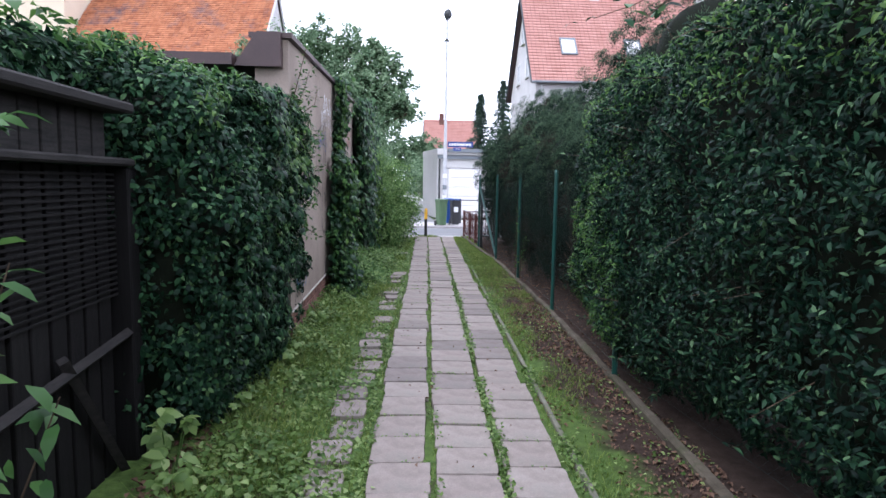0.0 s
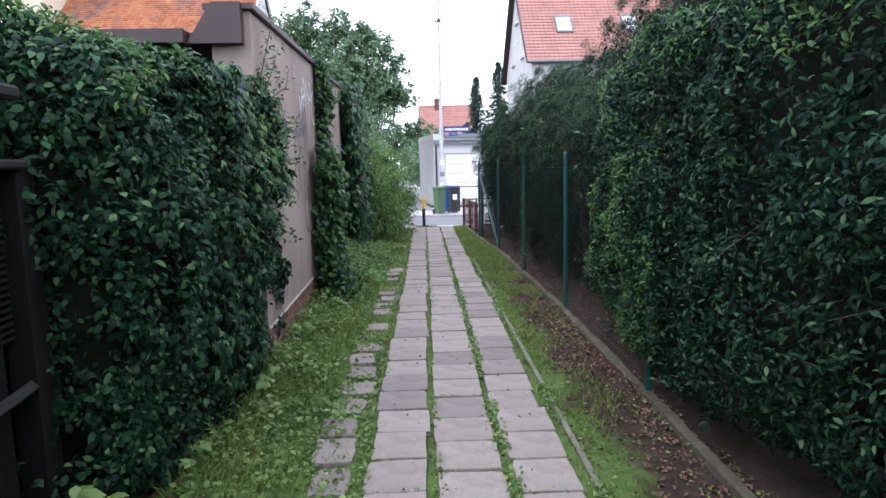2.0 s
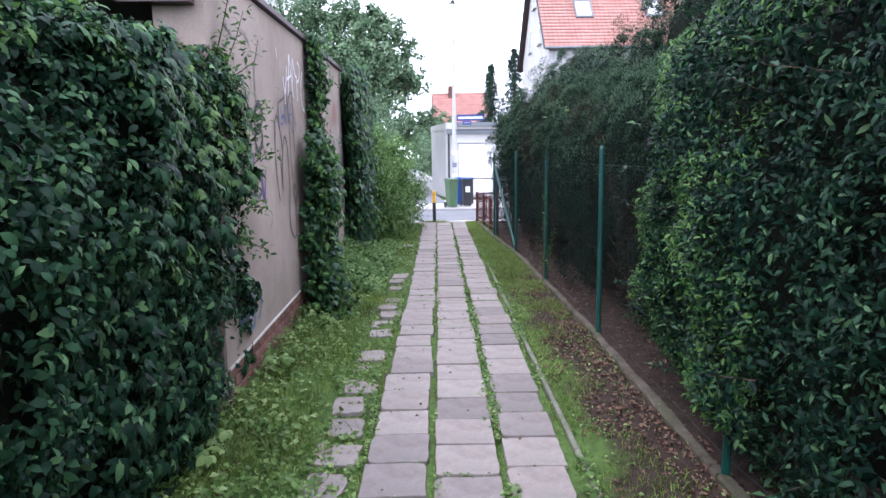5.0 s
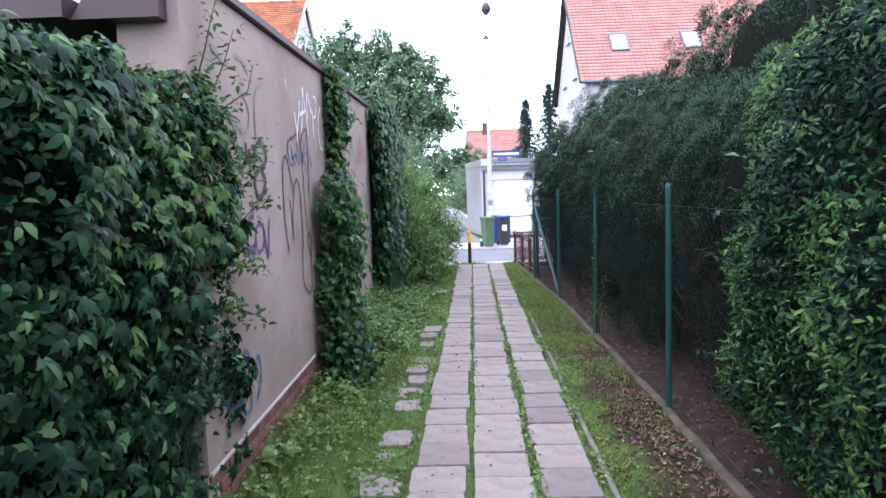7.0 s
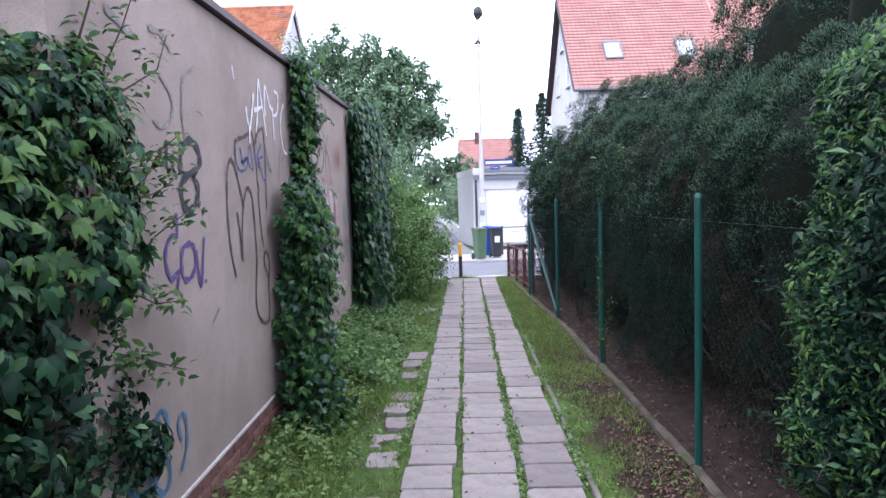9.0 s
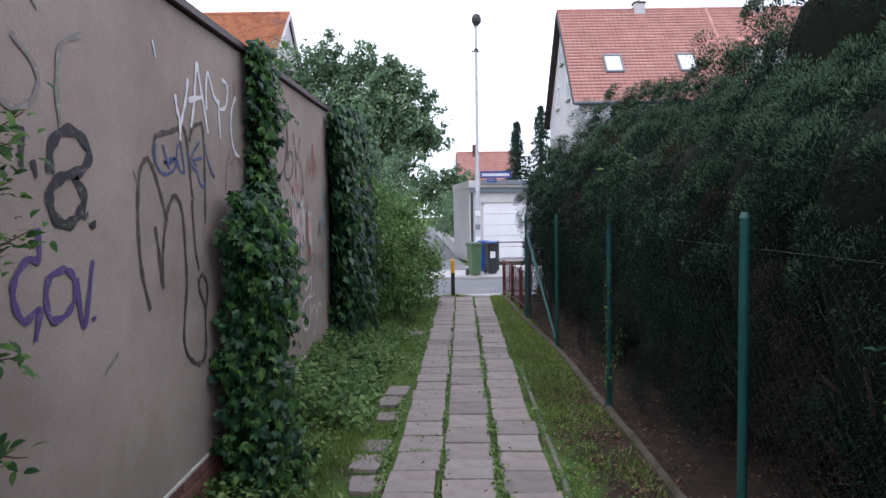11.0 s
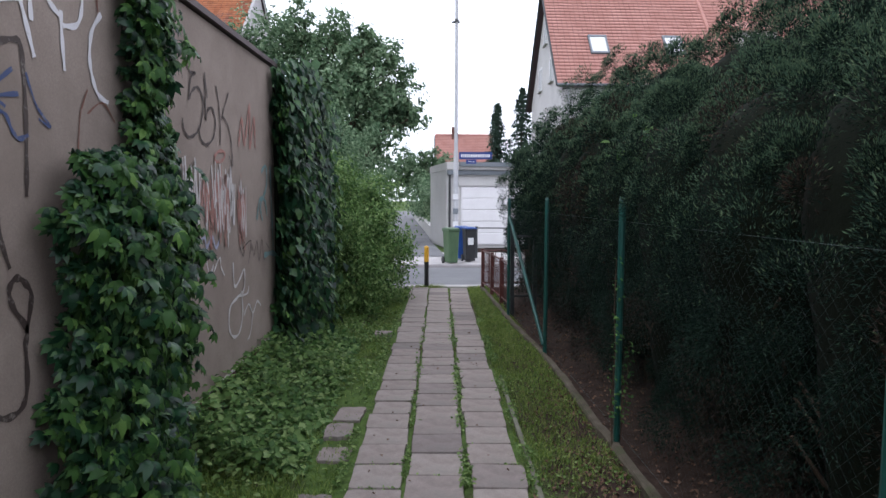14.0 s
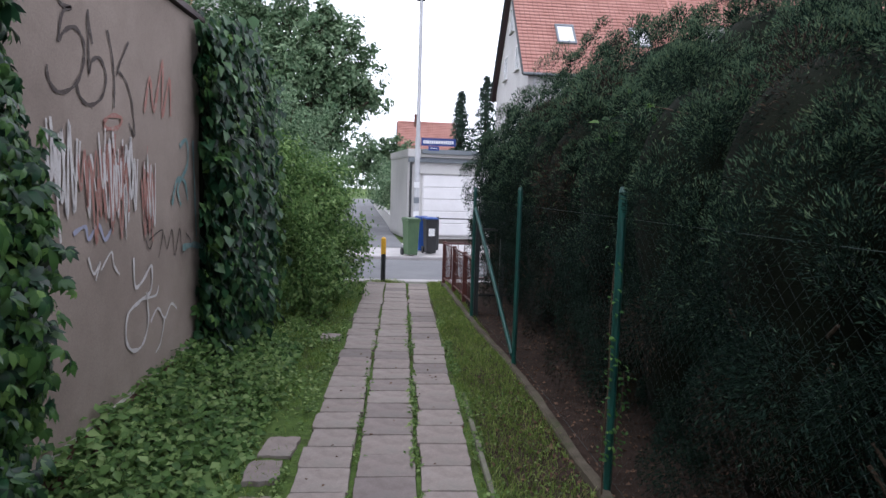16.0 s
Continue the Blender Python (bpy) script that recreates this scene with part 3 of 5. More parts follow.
def make_garage():
    g = thing("garage", "white garage with grey flat roof edge and closed door", "garage", at=(1.14, 29.6, 0))
    g.rotation_euler = (0, 0, radians(9))
    box_part("wall", (0, 0.02, -0.1, 7.0, 3.6, 2.86), M_GREYWALL, g)
    box_part("side_upstand", (-0.02, -0.14, 2.864, 0.45, 3.65, 3.14), M_GREYWALL, g)
    box_part("roof_edge", (0.46, -0.32, 2.98, 7.1, 3.6, 3.14), M_ROOFEDGE, g, "grey metal roof edge")
    box_part("roof_band", (0.46, -0.2, 2.864, 7.1, 3.6, 2.978), M_GREYWALL, g)
    box_part("lower_band", (0.02, -0.12, 2.68, 7.05, 0.018, 2.84), M_ROOFEDGE, g, "dark grey band")
    d = box_part("garage_door", (0.55, -0.03, 0.02, 3.1, 0.017, 2.25), M_GARAGE, g, "white sectional door")
    for k in range(5):
        box_part("door_panel", (0.58, -0.055, 0.05 + k * 0.44, 3.07, -0.032, 0.46 + k * 0.44), M_GARAGE, d, bevel=0.012)
    box_part("door_lintel", (0.45, -0.1, 2.27, 3.25, 0.018, 2.4), M_GREYWALL, g)
    part("downpipe", rod(bmesh.new(), (0.1, -0.1, 0), (0.1, -0.1, 2.66), 0.045), M_DARK, g)
    return g


make_garage()


# ---- street furniture ----
def make_bollard():
    b = thing("bollard", "black steel bollard with yellow top beside the kerb", "bollard", at=(0.33, 18.3, 0))
    part("post", rod(bmesh.new(), (0, 0, -0.05), (0, 0, 0.52), 0.045, seg=14), M_BLACK, b)
    bm = rod(bmesh.new(), (0, 0, 0.52), (0, 0, 0.8), 0.047, seg=14)
    rod(bm, (0, 0, 0.8), (0, 0, 0.83), 0.047, 0.02, 14)
    part("yellow_top", bm, M_YELLOW, b, "yellow painted top")


make_bollard()


def make_bin(x, y, turn, body_mat, lid_mat, label, sticker=False):
    """A two-wheeled bin: tapered body, rim, hinged lid, handle and wheels."""
    b = thing("wheelie_bin", label, "bin", "bins on the footway", at=(x, y, 0.0))
    b.rotation_euler = (0, 0, radians(turn))
    b.scale = (0.66, 0.84, 0.98)
    bm = boxed(bmesh.new(), -0.24, -0.26, 0.04, 0.24, 0.26, 0.92, 0.02)
    for v in bm.verts:
        k = 0.8 + 0.2 * v.co.z / 0.92
        v.co.x, v.co.y = v.co.x * k, v.co.y * k
    part("body", bm, body_mat, b)
    bm = boxed(bmesh.new(), -0.265, -0.285, 0.9, 0.265, 0.275, 0.945, 0.012)
    part("rim", bm, body_mat, b)
    bm = boxed(bmesh.new(), -0.27, -0.3, 0.948, 0.27, 0.3, 1.0, 0.02)
    for v in bm.verts:
        if v.co.z > 0.97 and v.co.y < 0:
            v.co.z -= 0.01
        if v.co.z > 0.97:
            v.co.x *= 0.9
            v.co.y *= 0.93
    part("lid", bm, lid_mat, b)
    part("handle", rod(bmesh.new(), (-0.22, 0.33, 0.95), (0.22, 0.33, 0.95), 0.016), lid_mat, b)
    for s in (-1, 1):
        part("wheel", rod(bmesh.new(), (s * 0.2, 0.24, 0.1), (s * 0.255, 0.24, 0.1), 0.1, seg=18), M_BLACK, b)
    if sticker:
        box_part("label_sheet", (-0.14, -0.262, 0.5, 0.1, -0.25, 0.7), M_SIGNWHITE, b, "white paper label")


make_bin(1.02, 22.95, 20, M_BINGREEN, M_BINGREEN, "green plastic wheelie bin standing by the kerb")
make_bin(1.38, 24.1, 8, M_BINBLUE, M_BINBLUE, "blue plastic wheelie bin behind the others")
make_bin(1.56, 23.5, 10, M_BLACK, M_BINBLUE, "dark wheelie bin with blue lid and white label", True)


def make_lamp():
    p = thing("street_lamp", "tall pale metal lamp post with a round lantern", "street lamp", at=(1.27, 25.4, 0))
    bm = rod(bmesh.new(), (0, 0, -0.1), (0, 0, 3.2), 0.085, 0.075, 14)
    part("lower_pole", bm, M_METAL, p)
    part("upper_pole", rod(bmesh.new(), (0, 0, 3.2), (0, 0, 8.0), 0.06, 0.045, 12), M_METAL, p)
    bm = rod(bmesh.new(), (0, 0, 7.1), (0, 0, 7.18), 0.07, 0.07, 12)
    rod(bm, (-0.14, 0, 7.1), (0.1, 0, 7.1), 0.03)
    part("bracket", bm, M_DARK, p)
    bm = bmesh.new()
    bmesh.ops.create_uvsphere(bm, u_segments=16, v_segments=10, radius=0.16, matrix=pose(0.02, 0, 8.12) @ Matrix.Diagonal((1, 1, 1.25, 1)))
    part("lantern", bm, M_DARK, p, "dark lantern head", smooth=True)
    part("collar", rod(bmesh.new(), (0, 0, 7.9), (0, 0, 8.0), 0.07, 0.09, 12), M_DARK, p)
    for z in (0.9, 1.3, 1.75):
        part("notice", boxed(bmesh.new(), -0.09, -0.1, z, 0.07, -0.085, z + 0.17), M_SIGNWHITE if z != 1.3 else M_ROOFEDGE, p)
    s = thing("street_sign", "blue street name plate with white letters on a lamp post", "sign", at=(1.27, 25.3, 0))
    for k, (x0, x1, z0, z1) in enumerate(((0.09, 1.1, 2.98, 3.2), (0.3, 0.62, 2.84, 2.965))):
        plate = box_part("plate", (x0, -0.02, z0, x1, 0.0, z1), M_SIGNBLUE, s)
        random.seed(4 + k)
        x = x0 + 0.06
        while x < x1 - 0.08:
            w = random.uniform(0.035, 0.06)
            box_part("letter_bar", (x, -0.026, z0 + 0.06, x + w, -0.021, z1 - (0.05 if k else 0.07)), M_SIGNWHITE, plate)
            x += w + 0.02


make_lamp()


# ---- plants ----
def limb(bm, a, b, r0, r1, rng, steps=4, wander=0.1):
    a, b = np.array(a, float), np.array(b, float)
    last = a
    for k in range(1, steps + 1):
        q = a + (b - a) * k / steps + (rng.normal(0, wander, 3) if k < steps else 0)
        rod(bm, last, q, r0 + (r1 - r0) * (k - 1) / steps, r0 + (r1 - r0) * k / steps, 7)
        last = q


def hedge_lean_left(p):
    q = p.copy()
    q[:, 0] -= np.clip(0.9 - p[:, 2], 0, 1) * 0.07
    q[:, 1] += np.clip(0.9 - p[:, 2], 0, 1) * 0.8 * np.clip(p[:, 1] - 5, 0, 1)
    q[:, 2] *= 1 + 0.045 * np.clip(p[:, 1] - 4.2, 0, 3)
    return q


def make_left_hedge():
    h = thing("hedge", "tall dense dark green hedge with creeper leaves against an outbuilding", "hedge")
    rng = np.random.default_rng(11)
    lo, hi = (-2.9, 3.5, -0.05), (-1.2, 6.34, 2.3)
    block_core("shade_core", h, lo, hi, (0.18, 0.12, 0.16), M_CORE, 5, hedge_lean_left)
    up = np.array([0.1, -0.15, 0.5])
    p, n = block_points(95000, lo, hi, rng, seed=5, faces="yXYZ", lean=hedge_lean_left, depth=0.06, bumps=0.15, scale=1.7)
    k = rng.uniform(0, 1, len(p)) < np.clip(0.62 + vnoise(p * 5, 3) * 1.1 + vnoise(p * 11, 4) * 0.5, 0.06, 1)
    p, n = p[k], n[k]
    leaves("leaves", M_LEAF, h, p, n + up, rng.uniform(0.028, 0.065, len(p)), rng, aspect=0.55, tilt=0.9, oval=True)
    p, n = block_points(22000, lo, hi, rng, seed=5, faces="XYZ", lean=hedge_lean_left, depth=0.035, bumps=0.17, scale=1.7)
    # Pale leaves brighten the top and far corner, light put into their colour.
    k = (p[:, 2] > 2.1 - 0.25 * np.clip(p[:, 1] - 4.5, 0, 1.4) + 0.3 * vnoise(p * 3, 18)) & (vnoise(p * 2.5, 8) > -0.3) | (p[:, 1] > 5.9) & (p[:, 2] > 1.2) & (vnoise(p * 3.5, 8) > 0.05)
    leaves("pale_leaves", M_LEAFLIGHT, h, p[k] + n[k] * 0.03, n[k] + up * 1.3, rng.uniform(0.03, 0.065, k.sum()), rng, aspect=0.4, tilt=0.9, oval=True)
    p, n = block_points(1500, lo, hi, rng, seed=5, faces="XXZ", lean=hedge_lean_left, depth=0.02, bumps=0.18, scale=1.7)
    # Light is put into the broad leaves: pale copies higher up, dark copies throughout.
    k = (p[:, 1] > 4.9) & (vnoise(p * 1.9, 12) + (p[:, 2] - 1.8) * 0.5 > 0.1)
    palmate("lit_broad_leaves", M_LEAFLIGHT, h, p[k] + n[k] * 0.06, n[k] + up * 1.2, rng.uniform(0.05, 0.1, k.sum()), rng, 5, 2.4, 0.36)
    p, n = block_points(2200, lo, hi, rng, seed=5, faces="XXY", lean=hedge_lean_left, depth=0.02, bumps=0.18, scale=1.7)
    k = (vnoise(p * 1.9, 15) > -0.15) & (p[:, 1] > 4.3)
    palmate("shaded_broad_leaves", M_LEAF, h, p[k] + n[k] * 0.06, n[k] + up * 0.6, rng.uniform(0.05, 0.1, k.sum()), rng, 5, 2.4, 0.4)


make_left_hedge()


def make_back_hedge():
    h = thing("hedge", "leafy elder bushes rising behind the wooden fence", "hedge")
    rng = np.random.default_rng(15)
    # Runs on to y = -6, unseen, to keep low sky light out behind.
    lo, hi = (-3.4, -6.0, 0.0), (-1.96, 3.9, 2.32)
    block_core("shade_core", h, lo, hi, (0.15, 0.2, 0.15), M_CORE, 6)
    p, n = block_points(46000, lo, hi, rng, seed=6, faces="XYZ", depth=0.06, bumps=0.2, scale=1.5)
    k = p[:, 2] > 1.4
    leaves("leaves", M_LEAF, h, p[k], n[k] + np.array([0, 0, 0.5]), rng.uniform(0.04, 0.09, k.sum()), rng, aspect=0.5)
    p, n = block_points(5000, lo, hi, rng, seed=6, faces="XZZ", depth=0.03, bumps=0.3, scale=1.5)
    k = p[:, 2] > 2.2
    leaves("pale_leaves", M_LEAFLIGHT, h, p[k] + n[k] * 0.06, n[k] + np.array([0, 0, 0.8]), rng.uniform(0.06, 0.12, k.sum()), rng, aspect=0.36, hang=0.3)


make_back_hedge()


def hedge_lean_right(p):
    q = p.copy()
    k = np.clip(p[:, 2] / 3.0, 0, 1)
    q[:, 0] += 0.018 * (p[:, 1] - 4) - np.sin(k * 2.6) * 0.1 + np.clip(0.6 - p[:, 2], 0, 0.6) * 0.42
    q[:, 0] += np.clip(p[:, 1] - 5.4, 0, 2) * 0.16
    q[:, 2] *= np.interp(p[:, 1], [-2, 2, 3.2, 4.5, 6.75], [1.02, 0.97, 0.9, 0.85, 0.78])
    return q


def make_right_hedge():
    h = thing("hedge", "tall privet hedge with narrow dark green leaves behind the fence", "hedge")
    rng = np.random.default_rng(12)
    # The core alone runs on unseen to y = -6, blocking low sky.
    lo, hi = (1.46, -6.0, 0.1), (3.1, 6.75, 2.95)
    block_core("shade_core", h, lo, hi, (0.24, 0.24, 0.16), M_CORE, 9, hedge_lean_right)
    up = np.array([-0.1, -0.15, 0.5])
    p, n = block_points(260000, lo, hi, rng, seed=9, faces="xYZ", lean=hedge_lean_right, depth=0.06, bumps=0.15, scale=1.5)
    k = rng.uniform(0, 1, len(p)) < np.clip(0.66 + vnoise(p * 4.5, 3) * 1.0 + vnoise(p * 10, 4) * 0.5, 0.14, 1)
    k &= (p[:, 0] < 2.6) & (p[:, 1] > -0.6)
    p, n = p[k], n[k]
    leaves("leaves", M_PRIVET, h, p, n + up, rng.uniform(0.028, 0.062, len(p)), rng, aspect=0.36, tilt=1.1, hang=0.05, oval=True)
    p, n = block_points(70000, lo, hi, rng, seed=9, faces="xYZ", lean=hedge_lean_right, depth=0.03, bumps=0.18, scale=1.5)
    # Pale leaves at top and far end; the top's brightness is put into colour.
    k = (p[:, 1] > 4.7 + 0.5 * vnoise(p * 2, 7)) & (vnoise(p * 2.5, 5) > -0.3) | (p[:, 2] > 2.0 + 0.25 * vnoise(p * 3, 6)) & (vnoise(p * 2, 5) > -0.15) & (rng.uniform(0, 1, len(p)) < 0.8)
    leaves("pale_leaves", M_LEAFLIGHT, h, p[k] + n[k] * 0.03, n[k] + up * 1.2, rng.uniform(0.022, 0.05, k.sum()), rng, aspect=0.32, tilt=1.0, hang=0.05, oval=True)
    # long shoots that stand out of the face
    pos, nr = [], []
    bm = bmesh.new()
    for _ in range(120):
        a, d = block_points(1, lo, hi, rng, seed=9, faces="xxxYZ", lean=hedge_lean_right, depth=0.02, bumps=0.15, scale=1.5)
        way = unit(d + rng.normal(0, 0.4, (1, 3)) + np.array([[0, 0, 0.25]]))[0]
        length = rng.uniform(0.12, 0.3)
        b = a[0] + way * length
        rod(bm, a[0], b, 0.003, 0.0015, 5)
        s = np.repeat(np.linspace(0.1, 1.05, 9), 2)
        pos.append(a[0] + way * length * s[:, None])
        nr.append(np.tile([0.0, -0.2, 1.0], (18, 1)))
    part("shoot_wood", bm, M_BARK, h)["kind"] = "stuff"
    pos, nr = np.concatenate(pos), np.concatenate(nr)
    leaves("shoot_leaves", M_PRIVET, h, pos, nr, rng.uniform(0.04, 0.07, len(pos)), rng, aspect=0.4, tilt=0.4)


make_right_hedge()


def conifer_girth(k):
    """How far the foliage stands out, by height: drawn in below, bulging over the fence, rounded at the top."""
    return np.interp(k, [0, 0.12, 0.4, 0.58, 0.8, 0.9, 1.0], [0.64, 0.74, 0.84, 1.0, 0.94, 0.72, 0.22])


def make_conifer(x, y, h, r, seed, bare=0.2, label="dark green bushy juniper in a garden hedge", tufts=120, each=360, brown=0.1, fine=1.2):
    """A bushy juniper: a stem, bare limbs, a near-black core for inner shade and rounded tufts of fine sprays."""
    t = thing("conifer", label, "conifer", "conifers behind the fence", at=(x, y, 0))
    rng = np.random.default_rng(seed)
    bm = rod(bmesh.new(), (0, 0, -0.05), (0.03, 0, h * 0.8), 0.06, 0.015, 8)
    for _ in range(7):
        a, z = rng.uniform(0.5, 1.5) * math.pi, rng.uniform(0.25, 0.9)
        limb(bm, (0, 0, z * 0.6), (math.cos(a) * r * 0.7, math.sin(a) * r * 0.7, z + 0.35), 0.022, 0.008, rng, 3, 0.04)
    part("trunk", bm, M_BARK, t)
    a = rng.uniform(0.38 * math.pi, 1.7 * math.pi, tufts)
    k = rng.uniform(0, 1, tufts) ** 0.8
    z = bare + (h - bare) * k
    g = r * conifer_girth(k)
    g = np.where(rng.uniform(0, 1, tufts) < 0.3 * k, g * rng.uniform(0.1, 0.9, tufts), g)
    c = np.stack([np.cos(a) * g, np.sin(a) * g, z], 1)
    w = c + [x, y, 0]
    out = unit(np.stack([np.cos(a), np.sin(a), -0.25 + 1.1 * k], 1))
    c = c + out * (vnoise(w * 1.6, 2) * 0.2 + rng.uniform(-0.22, 0.14, tufts) - 0.04)[:, None]
    size = rng.uniform(0.09, 0.21, tufts) * np.where(k < 0.35, 1.15, 1.0)
    pick = np.repeat(np.arange(tufts), each)
    m = len(pick)
    d = unit(rng.normal(0, 1, (m, 3)) + out[pick] * 0.9 + np.array([0, 0, 0.35]))
    rad = rng.uniform(0.15, 1, m) ** 0.45
    p = c[pick] + d * (size[pick] * rad)[:, None] * [1, 1, 1.25]
    droop = np.where(k[pick] < 0.45, -0.5, 0.35)
    way = unit(d + rng.normal(0, 0.35, (m, 3)) + np.stack([droop * 0, droop * 0, droop], 1))
    nr = rng.normal(0, 1, (m, 3))
    nr = nr - way * np.sum(nr * way, 1, keepdims=True)
    leaf = rng.uniform(0.016, 0.036, m) * fine
    dry = (vnoise(w * 1.5, 21) * 0.5 + rng.uniform(-0.3, 0.3, tufts) + np.interp(k, [0, 0.3, 0.6], [0.42, 0.2, -0.1]) + brown > 0.45)[pick] & (rng.uniform(0, 1, m) < 0.75)
    # Outer, upward sprays near the top are paler: light from above put into colour.
    lit = ~dry & (rad > 0.7) & (d[:, 2] > 0.0) & (rng.uniform(0, 1, m) < np.clip(k[pick] * 1.8 - 0.6, 0.01, 0.9))
    for name, mat, sel in (("sprays", M_CONIFER, ~dry & ~lit), ("lit_sprays", M_CONIFERTIP, lit), ("brown_sprays", M_BROWNSPRAY, dry)):
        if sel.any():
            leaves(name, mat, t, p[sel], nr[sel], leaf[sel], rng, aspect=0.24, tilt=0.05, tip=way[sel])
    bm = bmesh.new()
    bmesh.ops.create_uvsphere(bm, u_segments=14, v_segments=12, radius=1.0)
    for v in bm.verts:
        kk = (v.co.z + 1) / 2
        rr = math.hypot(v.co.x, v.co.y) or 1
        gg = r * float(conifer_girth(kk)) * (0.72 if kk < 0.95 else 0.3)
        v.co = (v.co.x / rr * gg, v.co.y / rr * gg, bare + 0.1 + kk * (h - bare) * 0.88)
    part("inner_shade_core", bm, M_CORE, t, smooth=True)
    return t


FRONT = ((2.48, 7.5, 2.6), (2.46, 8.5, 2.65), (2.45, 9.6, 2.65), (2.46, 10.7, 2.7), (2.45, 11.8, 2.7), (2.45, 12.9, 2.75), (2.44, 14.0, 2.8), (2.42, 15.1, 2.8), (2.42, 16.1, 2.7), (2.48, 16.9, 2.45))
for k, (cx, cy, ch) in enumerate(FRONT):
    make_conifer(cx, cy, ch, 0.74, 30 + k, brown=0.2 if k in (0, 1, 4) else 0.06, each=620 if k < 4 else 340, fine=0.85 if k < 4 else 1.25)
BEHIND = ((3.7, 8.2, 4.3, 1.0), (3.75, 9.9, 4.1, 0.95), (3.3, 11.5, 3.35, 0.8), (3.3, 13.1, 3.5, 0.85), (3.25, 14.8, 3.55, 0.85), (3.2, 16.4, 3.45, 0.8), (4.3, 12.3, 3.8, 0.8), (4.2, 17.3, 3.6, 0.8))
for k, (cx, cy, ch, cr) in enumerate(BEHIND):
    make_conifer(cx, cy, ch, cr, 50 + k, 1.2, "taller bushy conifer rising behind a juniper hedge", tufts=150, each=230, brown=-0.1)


def make_hedge_light_block():
    h = thing("hedge", "added dark block in the conifer hedge that keeps light out", "hedge")
    # Added block that stops daylight coming through under the conifers.
    block_core("shade_core", h, (2.5, 7.0, -0.1), (4.3, 17.0, 2.2), (0, 0, 0), M_CORE, 17, bumps=0.25)


make_hedge_light_block()


def make_spruce(x, y, h, r, seed):
    t = thing("spruce", "slender dark spruce with drooping branches in the distance", "tree", "distant spruces", at=(x, y, 0))
    rng = np.random.default_rng(seed)
    part("trunk", rod(bmesh.new(), (0, 0, -0.2), (0, 0, h), 0.2, 0.02, 8), M_BARK, t)
    pos, nr = [], []
    for tier in range(26):
        k = tier / 25
        z = 1.0 + (h - 1.1) * k
        rad = r * (1 - k) ** 0.8 * rng.uniform(0.8, 1.1) + 0.08
        for _ in range(int(15 - 6 * k)):
            a = rng.uniform(0, 2 * math.pi)
            m = 26
            s = rng.uniform(0, 1, m)
            q = np.stack([np.cos(a) * rad * s, np.sin(a) * rad * s, z - 0.35 * rad * s * s + 0.12 * s], 1) + rng.normal(0, 0.07, (m, 3))
            pos.append(q)
            nr.append(np.tile([np.cos(a) * 0.4, np.sin(a) * 0.4, 1.0], (m, 1)))
    pos, nr = np.concatenate(pos), np.concatenate(nr)
    leaves("needles", M_SPRUCE, t, pos, nr, rng.uniform(0.16, 0.34, len(pos)), rng, aspect=0.35, tilt=0.6, hang=0.4)


make_spruce(6.0, 55, 9.0, 2.0, 71)
make_spruce(7.9, 55, 10.2, 2.5, 72)


def make_tree(name, label, at, blobs, n, leaf, mat, seed, trunk=0.16, droop=0.4, aspect=0.5, group=""):
    """A tree or bush: stem, limbs to each clump, and clumps of loose leaves with gaps between. blobs: x, y, z, radius."""
    t = thing(name, label, "tree" if name == "tree" else "shrub", group, at=at)
    rng = np.random.default_rng(seed)
    bm = bmesh.new()
    fork = np.array([0, 0, blobs[0][2] * 0.45])
    limb(bm, (0, 0, -0.1), fork, trunk, trunk * 0.7, rng, 3, 0.04)
    for x, y, z, r in blobs:
        limb(bm, fork, (x, y, z), trunk * 0.55, trunk * 0.12, rng, 4, 0.12)
        for _ in range(4):
            d = unit(rng.normal(0, 1, (1, 3)))[0]
            limb(bm, (x, y, z), np.array([x, y, z]) + d * r * 0.85, trunk * 0.12, trunk * 0.04, rng, 2, 0.06)
    part("trunk", bm, M_BARK, t)
    vol = np.array([b[3] ** 2 for b in blobs])
    pos, nr = [], []
    for (x, y, z, r), m in zip(blobs, (n * vol / vol.sum()).astype(int)):
        cl = max(6, m // 40)
        cd = unit(rng.normal(0, 1, (cl, 3)))
        cc = np.array([x, y, z]) + cd * r * rng.uniform(0.3, 1.22, (cl, 1))
        pick = rng.integers(0, cl, m)
        off = rng.normal(0, r * 0.11 + 0.02, (m, 3))
        pos.append(cc[pick] + off)
        nr.append(cd[pick] + np.array([0, 0, 0.6]))
    pos, nr = np.concatenate(pos), np.concatenate(nr)
    k = pos[:, 2] > 0.02
    leaves("crown", mat, t, pos[k], nr[k], rng.uniform(leaf * 0.6, leaf * 1.2, k.sum()), rng, aspect=aspect, hang=droop)
    return t


make_tree("tree", "broad leafy walnut tree with loose rounded clumps", (-3.4, 29, 0),
          [(0.6, 0, 5.2, 1.5), (-0.8, 0.4, 6.0, 1.5), (1.9, 0, 5.6, 1.2), (2.7, 0.3, 5.2, 0.9), (2.3, 0, 6.7, 0.8), (1.2, 0.2, 6.9, 1.0), (0.2, 0, 7.4, 0.9), (-0.9, 0, 7.9, 0.8),
           (-2.2, 0, 6.8, 1.3), (2.1, 0, 4.2, 1.0), (0.9, 0, 3.6, 1.3), (-0.8, 0, 4.0, 1.5), (-2.6, 0, 4.6, 1.7), (-3.6, 0, 6.4, 1.2), (3.2, 0, 4.7, 0.55), (1.7, 0, 7.5, 0.5)], 44000, 0.2, M_TREE, 81, 0.22)
